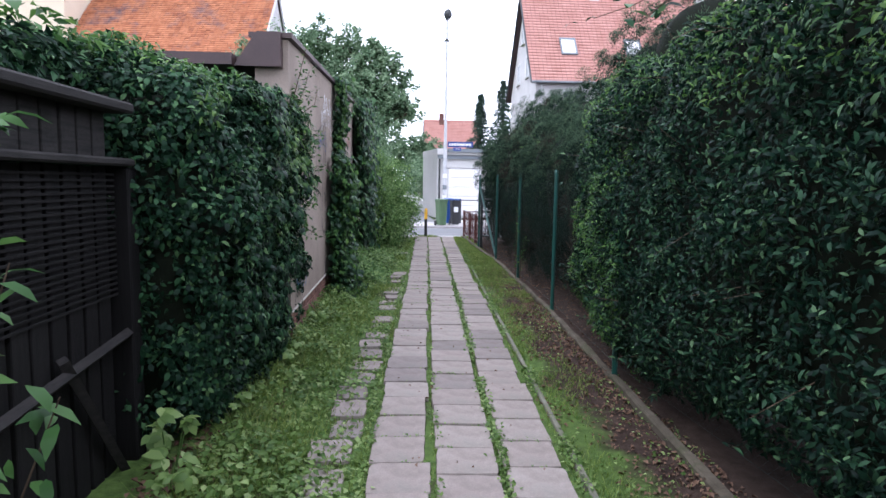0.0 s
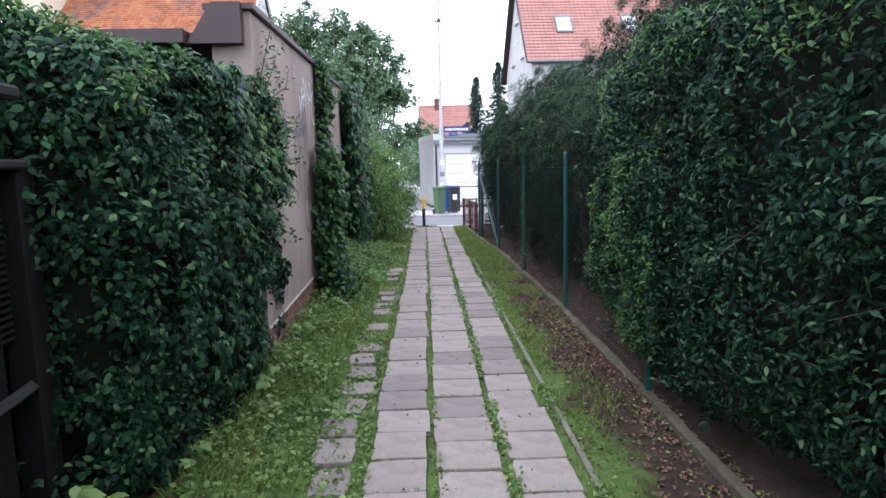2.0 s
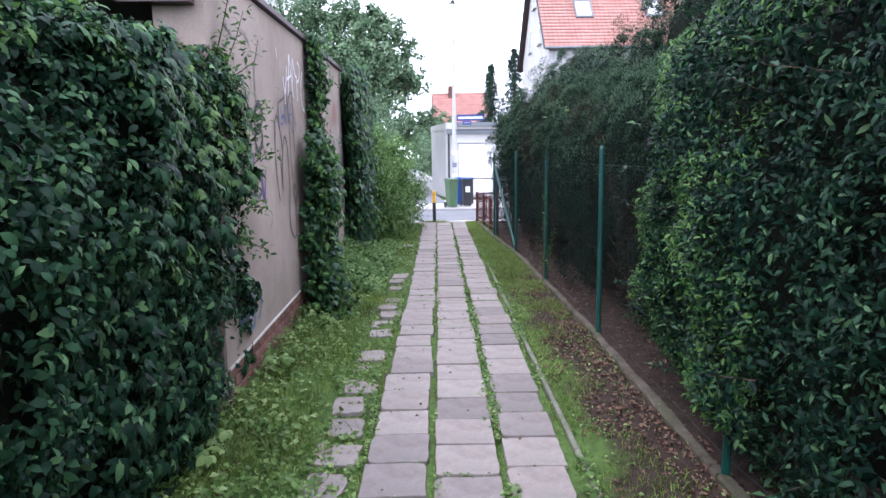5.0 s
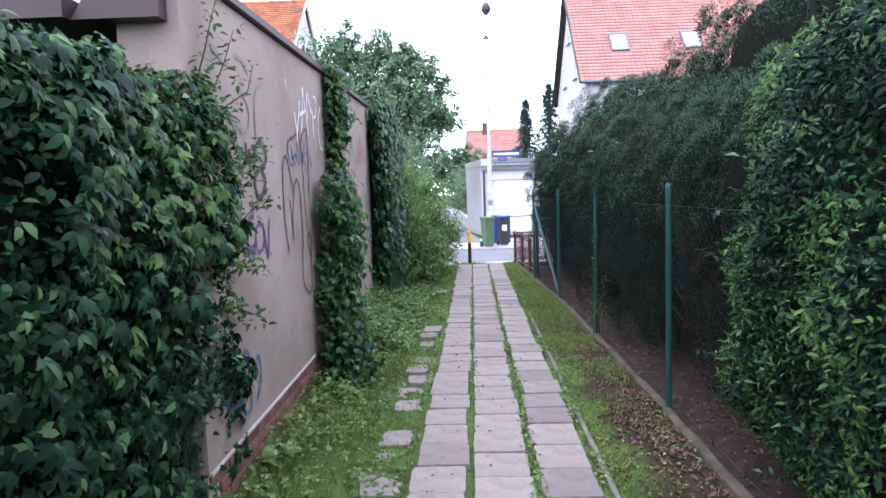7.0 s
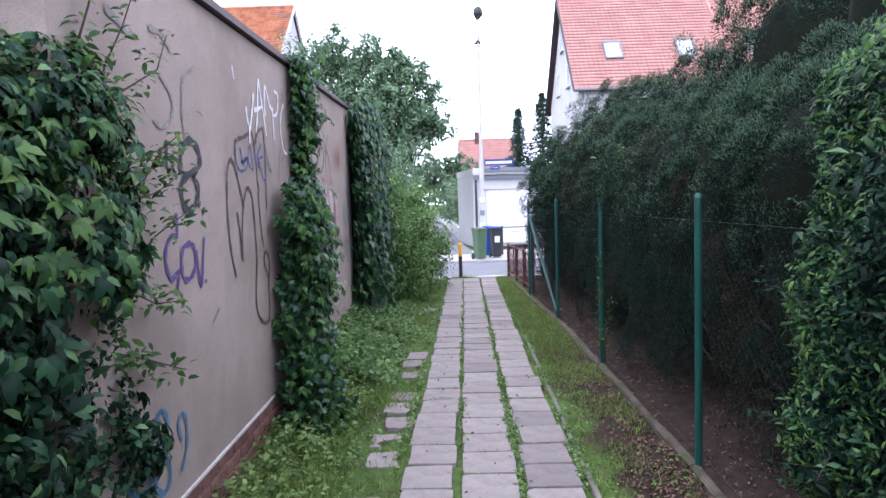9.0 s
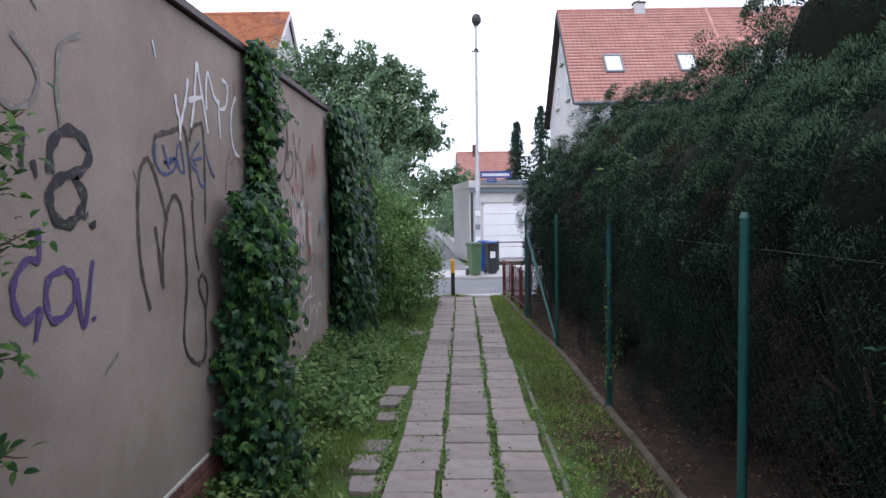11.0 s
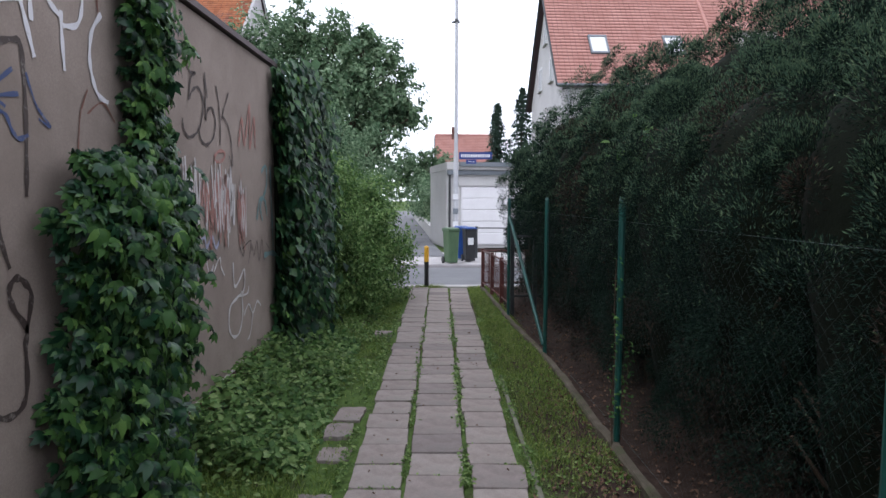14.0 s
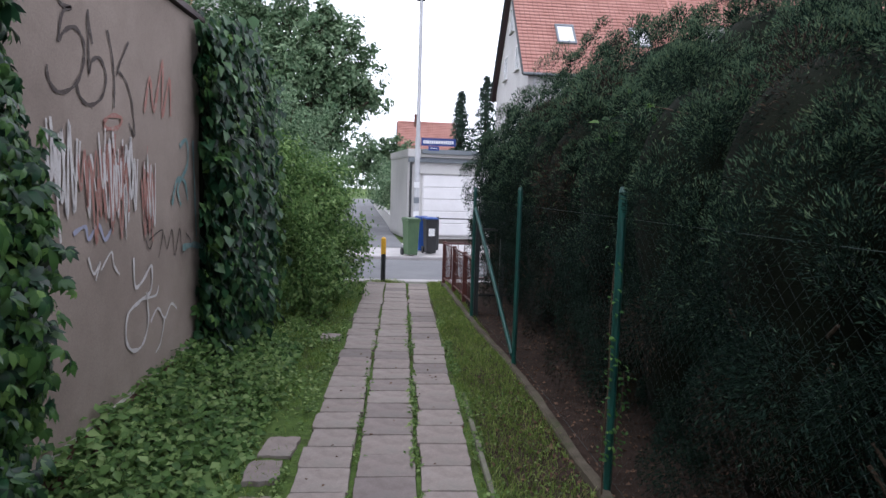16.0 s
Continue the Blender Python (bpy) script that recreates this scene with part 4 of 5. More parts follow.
make_tree("shrub", "light green leafy shrub growing at the lane edge", (-0.85, 16.6, 0),
          [(0, 0, 1.0, 0.75), (0.2, 0.3, 1.6, 0.5), (-0.4, 0.2, 1.7, 0.6), (0.3, -0.3, 0.55, 0.55), (-0.3, -0.9, 0.9, 0.6), (0.1, -1.2, 0.5, 0.5), (-0.4, -1.5, 1.4, 0.5), (0.25, 0.7, 0.7, 0.6), (-0.5, -0.4, 2.0, 0.5)], 36000, 0.075, M_SHRUB, 82, 0.05)
make_tree("shrub", "darker tall shrub behind a light green shrub", (-1.6, 19.0 - 1.2, 0),
          [(0, 0, 1.8, 0.9), (0.3, 0.1, 2.6, 0.7), (-0.5, 0.2, 2.7, 0.7), (0.5, 0.2, 1.2, 0.7)], 16000, 0.08, M_TREE, 83, 0.06)
make_tree("tree", "low dark garden trees closing the far lane", (0.3, 60, 0),
          [(0, 0, 3.6, 2.0), (-1.5, 0, 4.6, 1.3), (1.4, 0, 4.4, 1.3), (2.6, 0, 3.4, 1.5), (-2.6, 0, 3.5, 1.5), (0.4, 0, 5.2, 0.9)], 9000, 0.34, M_TREE, 84, 0.2)
make_tree("tree", "garden tree overhanging the far lane", (-4.4, 40, 0),
          [(0, 0, 3.0, 2.0), (1.0, 0, 4.6, 1.4), (-1.2, 0, 5.0, 1.6), (1.4, 0, 2.0, 1.4), (1.2, -3, 2.2, 1.6)], 9000, 0.28, M_TREE, 85, 0.2)
make_tree("shrub", "hedge bushes on the low wall of the far lane", (1.0, 38, 0),
          [(0, 0, 1.6, 1.1), (-0.1, 3, 1.8, 1.2), (-0.2, 6, 1.9, 1.3), (-0.3, 10, 2.0, 1.4), (0.4, 14, 2.2, 1.5)], 9000, 0.2, M_TREE, 86, 0.1)


def make_creeper(name, label, n, spot, leaf, seed, light=0.15, x0=-1.26, single=False):
    """A creeper on the wall. spot(rng, n) gives y, z and thickness for its leaves."""
    t = thing(name, label, "creeper")
    rng = np.random.default_rng(seed)
    y, z, d = spot(rng, n)
    p = np.stack([x0 + d, y, z], 1)
    p[:, 0] += vnoise(p * 3.0, seed) * 0.05
    nr = np.tile([1.0, -0.25, 0.45], (n, 1))
    k = rng.uniform(0, 1, n) > light
    size = rng.uniform(leaf * 0.55, leaf * 1.2, n)
    if single:
        leaves("leaves", M_IVY, t, p[k], nr[k], size[k], rng, aspect=0.8, tilt=0.3, hang=2.0, fold=0.3)
    else:
        palmate("leaves", M_IVY, t, p[k], nr[k], size[k], rng, tilt=0.5)
    palmate("pale_leaves", M_IVYLIGHT, t, p[~k] + [0.03, 0, 0], nr[~k], size[~k], rng)
    bm = bmesh.new()
    for _ in range(9):
        q = rng.integers(0, n)
        limb(bm, (x0 + 0.02, float(np.median(y)) + rng.normal(0, 0.25), 0.02), (x0 + 0.015, y[q], z[q]), 0.014, 0.005, rng, 5, 0.03)
    part("stems", bm, M_BARK, t)
    return t


def spot_strip(rng, n):
    """A narrow ribbon up to the eaves, a bushy column before it and a rounded shoulder beyond."""
    kind = rng.choice(3, n, p=(0.34, 0.46, 0.2))
    u, s, e = rng.uniform(-1, 1, n), rng.uniform(0, 1, n), rng.exponential(0.03, n)
    za = rng.uniform(0.2, 3.08, n)
    ya = 9.36 + np.clip(rng.normal(0, 0.11, n), -0.2, 0.2) + vnoise(np.stack([za * 3, za * 0, za * 0], 1), 2) * 0.06
    zb = 1.95 * rng.uniform(0, 1, n)
    wb = np.interp(zb, [0, 0.5, 1.0, 1.3, 1.65, 1.95], [0.5, 0.42, 0.34, 0.27, 0.36, 0.16])
    zc = rng.uniform(0.5, 2.0, n)
    y = np.choose(kind, [ya, 8.76 + u * wb, 9.36 + u * 0.24])
    z = np.choose(kind, [za, zb, zc])
    round_b = np.sqrt(np.clip(1 - u * u, 0.03, 1))
    d = np.choose(kind, [e + 0.1 * s, e + s ** 0.5 * round_b * np.interp(zb, [0, 0.5, 1.1, 1.6, 1.95], [0.42, 0.34, 0.22, 0.28, 0.1]),
                         e + s ** 0.5 * round_b * 0.26 * np.sin((zc - 0.5) / 1.5 * math.pi)])
    return y, z, d


def spot_corner(rng, n):
    y = rng.uniform(12.28, 14.7, n)
    z = rng.uniform(0.05, 1, n) * np.interp(y, [12.4, 13, 14.7], [3.05, 3.3, 3.0]) + rng.normal(0, 0.04, n)
    d = 0.01 + rng.exponential(0.05, n) + 0.16 * rng.uniform(0, 1, n) * np.clip((y - 12.2) / 0.3, 0.2, 1.0)
    return y, z, d


make_creeper("creeper", "five-leaved creeper climbing the plastered wall", 6000, spot_strip, 0.088, 91, 0.3)
make_creeper("creeper", "dense dark green creeper curtain over a garden wall", 8200, spot_corner, 0.135, 92, 0.04, single=True)
# Near-black wall: shade behind the creeper leaves is put into its colour.
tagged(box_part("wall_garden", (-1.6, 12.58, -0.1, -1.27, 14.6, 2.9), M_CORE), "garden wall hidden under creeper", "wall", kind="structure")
make_tree("shrub", "leafy bush rising behind the garden wall", (-2.4, 15.6, 0), [(0, 0, 2.7, 0.8), (0.3, 1.0, 2.6, 0.8), (-0.4, -1.4, 2.9, 0.6)], 9000, 0.09, M_TREE, 93, 0.06)


# ---- fences ----
def make_timber_fence():
    f = thing("timber_fence", "dark weathered wooden board fence with top rail beside the path", "fence")
    rng = np.random.default_rng(21)
    for y in (0.2, 1.8, 3.5):
        box_part("post", (-1.78, y - 0.06, -0.1, -1.66, y + 0.06, 1.655), M_WOOD, f, bevel=0.008)
    box_part("top_rail", (-1.8, -1.5, 1.93, -1.62, 3.46, 1.985), M_RAIL, f, "grey weathered top rail", bevel=0.012)
    box_part("middle_rail", (-1.8, -1.5, 1.66, -1.64, 3.5, 1.7), M_RAIL, f, bevel=0.01)
    y = -1.5
    while y < 3.36:
        w = rng.uniform(0.1, 0.13)
        bm = boxed(bmesh.new(), -1.755, y, 1.702, -1.73, y + w, 1.928, 0.004)
        part("upper_board", bm, M_RAIL, f)
        box_part("board", (-1.757, y + rng.uniform(0, 0.01), 0.03, -1.732, y + w, 1.655), M_WOOD, f, bevel=0.004)
        y += w + rng.uniform(0.012, 0.03)
    for k in range(22):
        box_part("slat", (-1.73, -1.5, 0.98 + k * 0.03, -1.722, 3.42, 0.992 + k * 0.03), M_WOOD, f)
    for (ya, za), (yb, zb) in (((3.38, 0.0), (2.8, 0.8)), ((3.45, 0.77), (2.1, 0.66))):
        part("brace", rod(bmesh.new(), (-1.69, ya, za), (-1.69, yb, zb), 0.03, seg=4), M_RAIL, f)


make_timber_fence()

POSTS = [(curb_x(y) + (0.3 if y < 4 else 0.02), y) for y in (-0.4, 2.2, 4.98, 7.62, 10.15, 12.75, 15.0)]


def make_wire_fence():
    f = thing("wire_fence", "green steel post fence with sagging diamond wire mesh", "fence")
    for x, y in POSTS:
        p = part("post", rod(bmesh.new(), (x, y, -0.1), (x, y, 1.74), 0.023, seg=12), M_GREEN, f)
        part("post_cap", rod(bmesh.new(), (x, y, 1.741), (x, y, 1.77), 0.026, 0.016, 12), M_GREEN, p)
    a, b = POSTS[5], POSTS[6]
    part("brace", rod(bmesh.new(), (a[0], a[1] + 0.08, 0.12), (b[0], b[1] - 0.05, 1.5), 0.022), M_GREEN, f)
    for (xa, ya), (xb, yb) in zip(POSTS[:-1], POSTS[1:]):
        for z in (0.14, 1.6):
            part("strain_wire", rod(bmesh.new(), (xa, ya, z), (xb, yb, z), 0.0011, seg=5), M_WIRE, f)
        # diamond mesh: two families of slanting wires
        v, fc = [], []
        length, top, low, step = yb - ya, 1.58, 0.13, 0.075
        t = 0.0009 if 5 < ya < 7 else 0.0004
        for s in (1, -1):
            k = -(top - low)
            while k < length:
                u0, u1 = max(k, 0), min(k + (top - low), length)
                z0 = (u0 - k) if s == 1 else (top - low) - (u0 - k)
                z1 = (u1 - k) if s == 1 else (top - low) - (u1 - k)
                c = len(v)
                for u, z in ((u0, z0), (u1, z1)):
                    x, y = xa + (xb - xa) * u / length, ya + u
                    v += [(x - t, y, low + z - t), (x + t, y, low + z - t), (x, y, low + z + t)]
                fc += [(c, c + 1, c + 4, c + 3), (c + 1, c + 2, c + 5, c + 4), (c + 2, c, c + 3, c + 5)]
                k += step
        poly_mesh("wire_mesh", v, fc, M_WIRE, f)


make_wire_fence()


def make_strip():
    """The low concrete strip under the fence, in lengths between the posts."""
    s = thing("curb_strip", "mossy low concrete strip under the garden fence", "kerb", kind="structure")
    ys = [-2.0, -0.4, 2.2, 4.98, 7.62, 10.15, 12.75, 15.0, 18.2]
    for a, b in zip(ys[:-1], ys[1:]):
        steps = int((b - a) / 0.12)
        bm, last = bmesh.new(), None
        for k in range(steps + 1):
            y = a + 0.006 + (b - a - 0.012) * k / steps
            w = vnoise(np.array([[y * 3.1, 0.3, 0.5], [y * 3.3, 5.3, 0.5], [y * 2.7, 9.3, 0.5], [y * 9, 2.3, 0.5]]), 41) * 0.012
            x = curb_x(y)
            ring = [bm.verts.new(c) for c in ((x - 0.038 + w[0], y, -0.15), (x - 0.035 + w[0], y, 0.045 + w[2]), (x - 0.022 + w[0] + w[3], y, 0.06 + w[2]),
                                              (x + 0.022 + w[1], y, 0.062 + w[2] + w[3] * 0.5), (x + 0.035 + w[1], y, 0.045 + w[2]), (x + 0.038 + w[1], y, -0.15))]
            if last:
                for q in range(5):
                    bm.faces.new((last[q], ring[q], ring[q + 1], last[q + 1]))
            else:
                bm.faces.new(ring)
            last = ring
        bm.faces.new(last[::-1])
        bmesh.ops.recalc_face_normals(bm, faces=bm.faces)
        part("strip_length", bm, M_KERB, s)
    e = thing("edging", "thin sunken concrete edging beside the slab path", "edging", kind="structure")
    for k in range(18):
        a = 1.2 + k * 0.6
        bm = boxed(bmesh.new(), -0.018, a + 0.004, -0.15, 0.018, a + 0.596, 0.012, 0.006)
        for v in bm.verts:
            v.co.x += path_x(v.co.y) + 0.8
        part("edging_piece", bm, M_EDGING, e)


make_strip()


def make_low_fence():
    f = thing("metal_fence", "low red-brown painted metal fence with lattice infill", "fence")
    pts = [(1.6, 15.3), (1.56, 16.2), (1.5, 17.1), (1.42, 18.0)]
    for x, y in pts:
        part("post", boxed(bmesh.new(), x - 0.03, y - 0.03, 0, x + 0.03, y + 0.03, 0.8), M_RUST, f)
    street = [(2.4, 18.05), (3.4, 18.1), (4.4, 18.15), (5.4, 18.2)]
    for x, y in street:
        part("post", boxed(bmesh.new(), x - 0.03, y - 0.03, 0, x + 0.03, y + 0.03, 0.8), M_RUST, f)
    for (xa, ya), (xb, yb) in zip(pts[:-1] + [pts[-1]] + street[:-1], pts[1:] + street):
        for z in (0.14, 0.76):
            part("rail", rod(bmesh.new(), (xa, ya, z), (xb, yb, z), 0.016, seg=6), M_RUST, f)
        for k in range(1, 8):
            x, y = xa + (xb - xa) * k / 8, ya + (yb - ya) * k / 8
            part("bar", rod(bmesh.new(), (x, y, 0.14), (x, y, 0.76), 0.007, seg=5), M_RUST, f)
        for z in (0.35, 0.55):
            part("cross_bar", rod(bmesh.new(), (xa, ya, z), (xb, yb, z), 0.006, seg=5), M_RUST, f)


make_low_fence()


def make_gate():
    g = thing("garden_gate", "dark green metal garden gate frame at the end of the fence", "gate")
    for x, y, h in ((1.6, 15.25, 1.45), (1.95, 15.3, 1.3), (2.7, 15.35, 1.3)):
        part("post", boxed(bmesh.new(), x - 0.03, y - 0.03, -0.02, x + 0.03, y + 0.03, h, 0.006), M_DARK, g)
    for z in (0.3, 1.2):
        part("rail", rod(bmesh.new(), (1.6, 15.25, z), (2.7, 15.35, z), 0.018, seg=6), M_DARK, g)


make_gate()


def make_yard_fence():
    f = thing("garden_fence", "thin dark rail fence before a garage yard", "fence")
    for k in range(5):
        x = 1.85 + k * 1.8
        part("post", rod(bmesh.new(), (x, 24.6, 0), (x, 24.6, 0.95), 0.04, seg=8), M_DARK, f)
    part("rail", rod(bmesh.new(), (1.85, 24.6, 0.9), (9.05, 24.6, 0.9), 0.018, seg=6), M_DARK, f)


make_yard_fence()


# ---- graffiti on the plaster ----
PAINTS = {"brown": (0.05, 0.035, 0.03), "blue": (0.05, 0.07, 0.16), "white": (0.62, 0.6, 0.62), "black": (0.02, 0.018, 0.022), "purple": (0.075, 0.045, 0.15),
          "grey": (0.17, 0.15, 0.135), "azure": (0.05, 0.13, 0.22), "palewhite": (0.56, 0.53, 0.52), "palered": (0.33, 0.15, 0.12), "rust": (0.16, 0.07, 0.05), "paleblue": (0.3, 0.31, 0.42), "teal": (0.13, 0.23, 0.23)}


def spray_material(name, colour):
    """Sprayed paint, thin and worn so that the plaster shows through in specks."""
    m, n, l, b = material("spray_paint_" + name, 0.7)
    pale = name.startswith("pale") or name in ("teal", "grey")
    worn = ramp(n, l, noise_node(n, l, 22, 5, 0.8), [(0.5, (0, 0, 0)), (0.68, (0.9, 0.9, 0.9))] if pale else [(0.55, (0, 0, 0)), (0.75, (0.8, 0.8, 0.8))])
    l.new(mixed(n, l, colour, (0.36, 0.32, 0.285), worn), b.inputs["Base Color"])
    return m


SPRAYS = {k: spray_material(k, c) for k, c in PAINTS.items()}
STROKES = []
STROKES.append(("brown", 0.034, [(7.67, 1.33), (7.61, 1.48), (7.58, 1.65), (7.58, 1.84), (7.61, 1.99), (7.65, 2.05), (7.69, 2.07), (7.73, 2.05), (7.77, 2.00), (7.82, 1.91), (7.87, 1.81), (7.88, 1.76)]))
STROKES.append(("brown", 0.034, [(7.88, 1.76), (7.90, 1.82), (7.95, 1.88), (7.99, 1.90), (8.05, 1.87), (8.09, 1.78), (8.11, 1.52), (8.11, 1.40), (8.05, 1.15), (8.07, 1.04), (8.13, 0.98), (8.23, 0.93), (8.32, 0.94), (8.36, 1.02), (8.36, 1.17), (8.37, 1.24), (8.30, 1.33), (8.28, 1.40), (8.32, 1.44), (8.37, 1.42), (8.41, 1.36), (8.37, 1.22)]))
STROKES.append(("brown", 0.034, [(7.75, 1.74), (7.78, 1.62), (7.80, 1.48), (7.82, 1.42)]))
STROKES.append(("brown", 0.03, [(7.87, 1.76), (7.84, 1.66), (7.82, 1.57), (7.82, 1.42)]))
STROKES.append(("brown", 0.034, [(7.79, 2.05), (7.77, 2.10), (7.78, 2.18), (7.84, 2.21), (7.97, 2.24), (8.06, 2.27), (8.13, 2.28), (8.17, 2.23), (8.20, 2.11), (8.22, 1.95), (8.25, 1.88)]))
STROKES.append(("brown", 0.028, [(8.22, 1.88), (8.23, 1.75), (8.25, 1.59), (8.29, 1.48)]))
STROKES.append(("brown", 0.03, [(8.21, 2.21), (8.24, 2.27), (8.29, 2.31), (8.38, 2.34), (8.42, 2.32), (8.43, 2.11), (8.42, 1.86), (8.41, 1.75)]))
STROKES.append(("blue", 0.022, [(7.79, 2.16), (7.78, 2.10), (7.80, 2.04), (7.86, 2.01), (7.95, 2.02), (8.02, 2.06), (8.05, 2.10)]))
STROKES.append(("blue", 0.022, [(7.87, 2.16), (7.91, 2.09), (7.94, 2.04)]))
STROKES.append(("blue", 0.024, [(7.88, 2.07), (7.95, 2.09), (8.02, 2.10), (7.94, 2.07), (7.88, 2.07)]))
STROKES.append(("blue", 0.02, [(8.02, 2.07), (8.05, 2.16), (8.09, 2.19), (8.11, 2.13), (8.13, 2.04), (8.08, 2.04), (8.04, 2.09)]))
STROKES.append(("blue", 0.02, [(8.18, 2.16), (8.20, 2.07)]))
STROKES.append(("blue", 0.02, [(8.36, 2.23), (8.24, 2.13), (8.31, 2.08)]))
STROKES.append(("blue", 0.022, [(8.39, 2.14), (8.26, 2.11), (8.25, 2.07), (8.31, 2.05), (8.34, 2.00), (8.38, 1.97), (8.44, 1.99)]))
STROKES.append(("blue", 0.016, [(8.44, 2.23), (8.50, 2.11), (8.59, 2.04), (8.51, 2.06)]))
STROKES.append(("white", 0.034, [(8.04, 2.45), (8.06, 2.37), (8.09, 2.31), (8.09, 2.21)]))
STROKES.append(("white", 0.034, [(8.22, 2.57), (8.18, 2.45), (8.13, 2.35), (8.09, 2.28)]))
STROKES.append(("white", 0.032, [(8.35, 2.69), (8.32, 2.55), (8.29, 2.42), (8.24, 2.30)]))
STROKES.append(("white", 0.032, [(8.36, 2.70), (8.40, 2.57), (8.45, 2.44), (8.50, 2.30)]))
STROKES.append(("white", 0.036, [(8.22, 2.45), (8.44, 2.51)]))
STROKES.append(("white", 0.032, [(8.49, 2.44), (8.49, 2.58), (8.52, 2.67), (8.57, 2.62), (8.62, 2.55), (8.71, 2.51)]))
STROKES.append(("white", 0.03, [(8.70, 2.54), (8.70, 2.44), (8.71, 2.29)]))
STROKES.append(("white", 0.03, [(8.77, 2.68), (8.86, 2.67), (8.87, 2.60), (8.82, 2.51), (8.71, 2.48)]))
STROKES.append(("white", 0.032, [(9.04, 2.62), (8.95, 2.52), (8.92, 2.40), (8.94, 2.30), (8.99, 2.23), (9.08, 2.21)]))
STROKES.append(("rust", 0.02, [(9.00, 2.71), (9.01, 2.62)]))
STROKES.append(("grey", 0.014, [(7.55, 2.01), (7.59, 1.94)]))
STROKES.append(("rust", 0.012, [(8.79, 1.95), (8.82, 2.12), (8.89, 2.24)]))
STROKES.append(("rust", 0.012, [(8.88, 2.13), (9.02, 2.20), (9.14, 2.12)]))
STROKES.append(("black", 0.055, [(6.93, 1.95), (6.94, 2.05), (7.03, 2.12), (7.13, 2.11), (7.19, 2.04), (7.12, 1.97), (7.00, 1.94), (6.92, 1.88), (6.94, 1.79), (7.02, 1.76), (7.10, 1.80), (7.14, 1.87), (7.08, 1.94)]))
STROKES.append(("black", 0.05, [(7.14, 1.80), (7.15, 1.78)]))
STROKES.append(("black", 0.05, [(7.19, 1.77), (7.20, 1.74)]))
STROKES.append(("black", 0.035, [(6.78, 2.10), (6.77, 1.96)]))
STROKES.append(("black", 0.03, [(6.83, 1.99), (6.85, 1.93)]))
STROKES.append(("purple", 0.034, [(6.84, 1.75), (6.84, 1.64), (6.78, 1.64), (6.71, 1.58), (6.70, 1.50), (6.75, 1.43), (6.83, 1.46), (6.80, 1.35)]))
STROKES.append(("purple", 0.036, [(6.99, 1.59), (6.90, 1.57), (6.87, 1.49), (6.90, 1.41), (6.99, 1.42), (7.05, 1.48), (7.04, 1.56), (6.99, 1.59)]))
STROKES.append(("purple", 0.034, [(7.06, 1.55), (7.10, 1.35), (7.18, 1.61)]))
STROKES.append(("purple", 0.035, [(7.17, 1.38), (7.17, 1.36)]))
STROKES.append(("grey", 0.045, [(6.30, 2.58), (6.43, 2.54), (6.55, 2.52)]))
STROKES.append(("grey", 0.035, [(6.67, 2.60), (6.80, 2.60), (6.90, 2.54)]))
STROKES.append(("grey", 0.03, [(6.75, 2.41), (6.86, 2.33), (6.88, 2.26), (6.83, 2.19), (6.74, 2.16), (6.66, 2.18)]))
STROKES.append(("grey", 0.028, [(7.17, 2.52), (7.03, 2.44), (6.99, 2.29), (7.00, 2.13)]))
STROKES.append(("grey", 0.02, [(7.35, 1.19), (7.23, 1.12)]))
STROKES.append(("grey", 0.02, [(6.44, 1.07), (6.34, 1.01), (6.30, 0.98)]))
STROKES.append(("white", 0.016, [(7.79, 2.67), (7.82, 2.59)]))
STROKES.append(("azure", 0.036, [(6.34, 0.87), (6.29, 0.89), (6.23, 0.84), (6.19, 0.77), (6.21, 0.65), (6.31, 0.56), (6.40, 0.56), (6.40, 0.62), (6.33, 0.66)]))
STROKES.append(("azure", 0.036, [(6.56, 0.85), (6.51, 0.82), (6.52, 0.71), (6.59, 0.60), (6.60, 0.50), (6.52, 0.47), (6.46, 0.54), (6.49, 0.61), (6.57, 0.67), (6.61, 0.78), (6.56, 0.85)]))
STROKES.append(("azure", 0.03, [(6.72, 0.49), (6.80, 0.58), (6.81, 0.71), (6.77, 0.76), (6.72, 0.72), (6.75, 0.63)]))
STROKES.append(("brown", 0.024, [(10.10, 2.64), (10.18, 2.58), (10.28, 2.59), (10.19, 2.54), (10.14, 2.39)]))
STROKES.append(("brown", 0.026, [(10.15, 2.40), (10.21, 2.46), (10.31, 2.50), (10.40, 2.46), (10.41, 2.37), (10.35, 2.25), (10.23, 2.17), (10.11, 2.15), (10.04, 2.20), (10.03, 2.26)]))
STROKES.append(("brown", 0.024, [(10.46, 2.63), (10.48, 2.54), (10.51, 2.46)]))
STROKES.append(("brown", 0.026, [(10.46, 2.60), (10.46, 2.44), (10.46, 2.30), (10.50, 2.37), (10.60, 2.40), (10.67, 2.32), (10.63, 2.21), (10.52, 2.14), (10.41, 2.13), (10.34, 2.17), (10.32, 2.24)]))
STROKES.append(("brown", 0.024, [(10.70, 2.58), (10.76, 2.44), (10.78, 2.29), (10.77, 2.15)]))
STROKES.append(("brown", 0.02, [(11.00, 2.58), (10.87, 2.43), (10.81, 2.34)]))
STROKES.append(("brown", 0.022, [(10.83, 2.38), (10.95, 2.33), (11.03, 2.23), (11.06, 2.11), (11.07, 2.01), (10.98, 2.08)]))
STROKES.append(("brown", 0.016, [(11.27, 1.43), (11.22, 1.36), (11.30, 1.26), (11.37, 1.34), (11.30, 1.42)]))
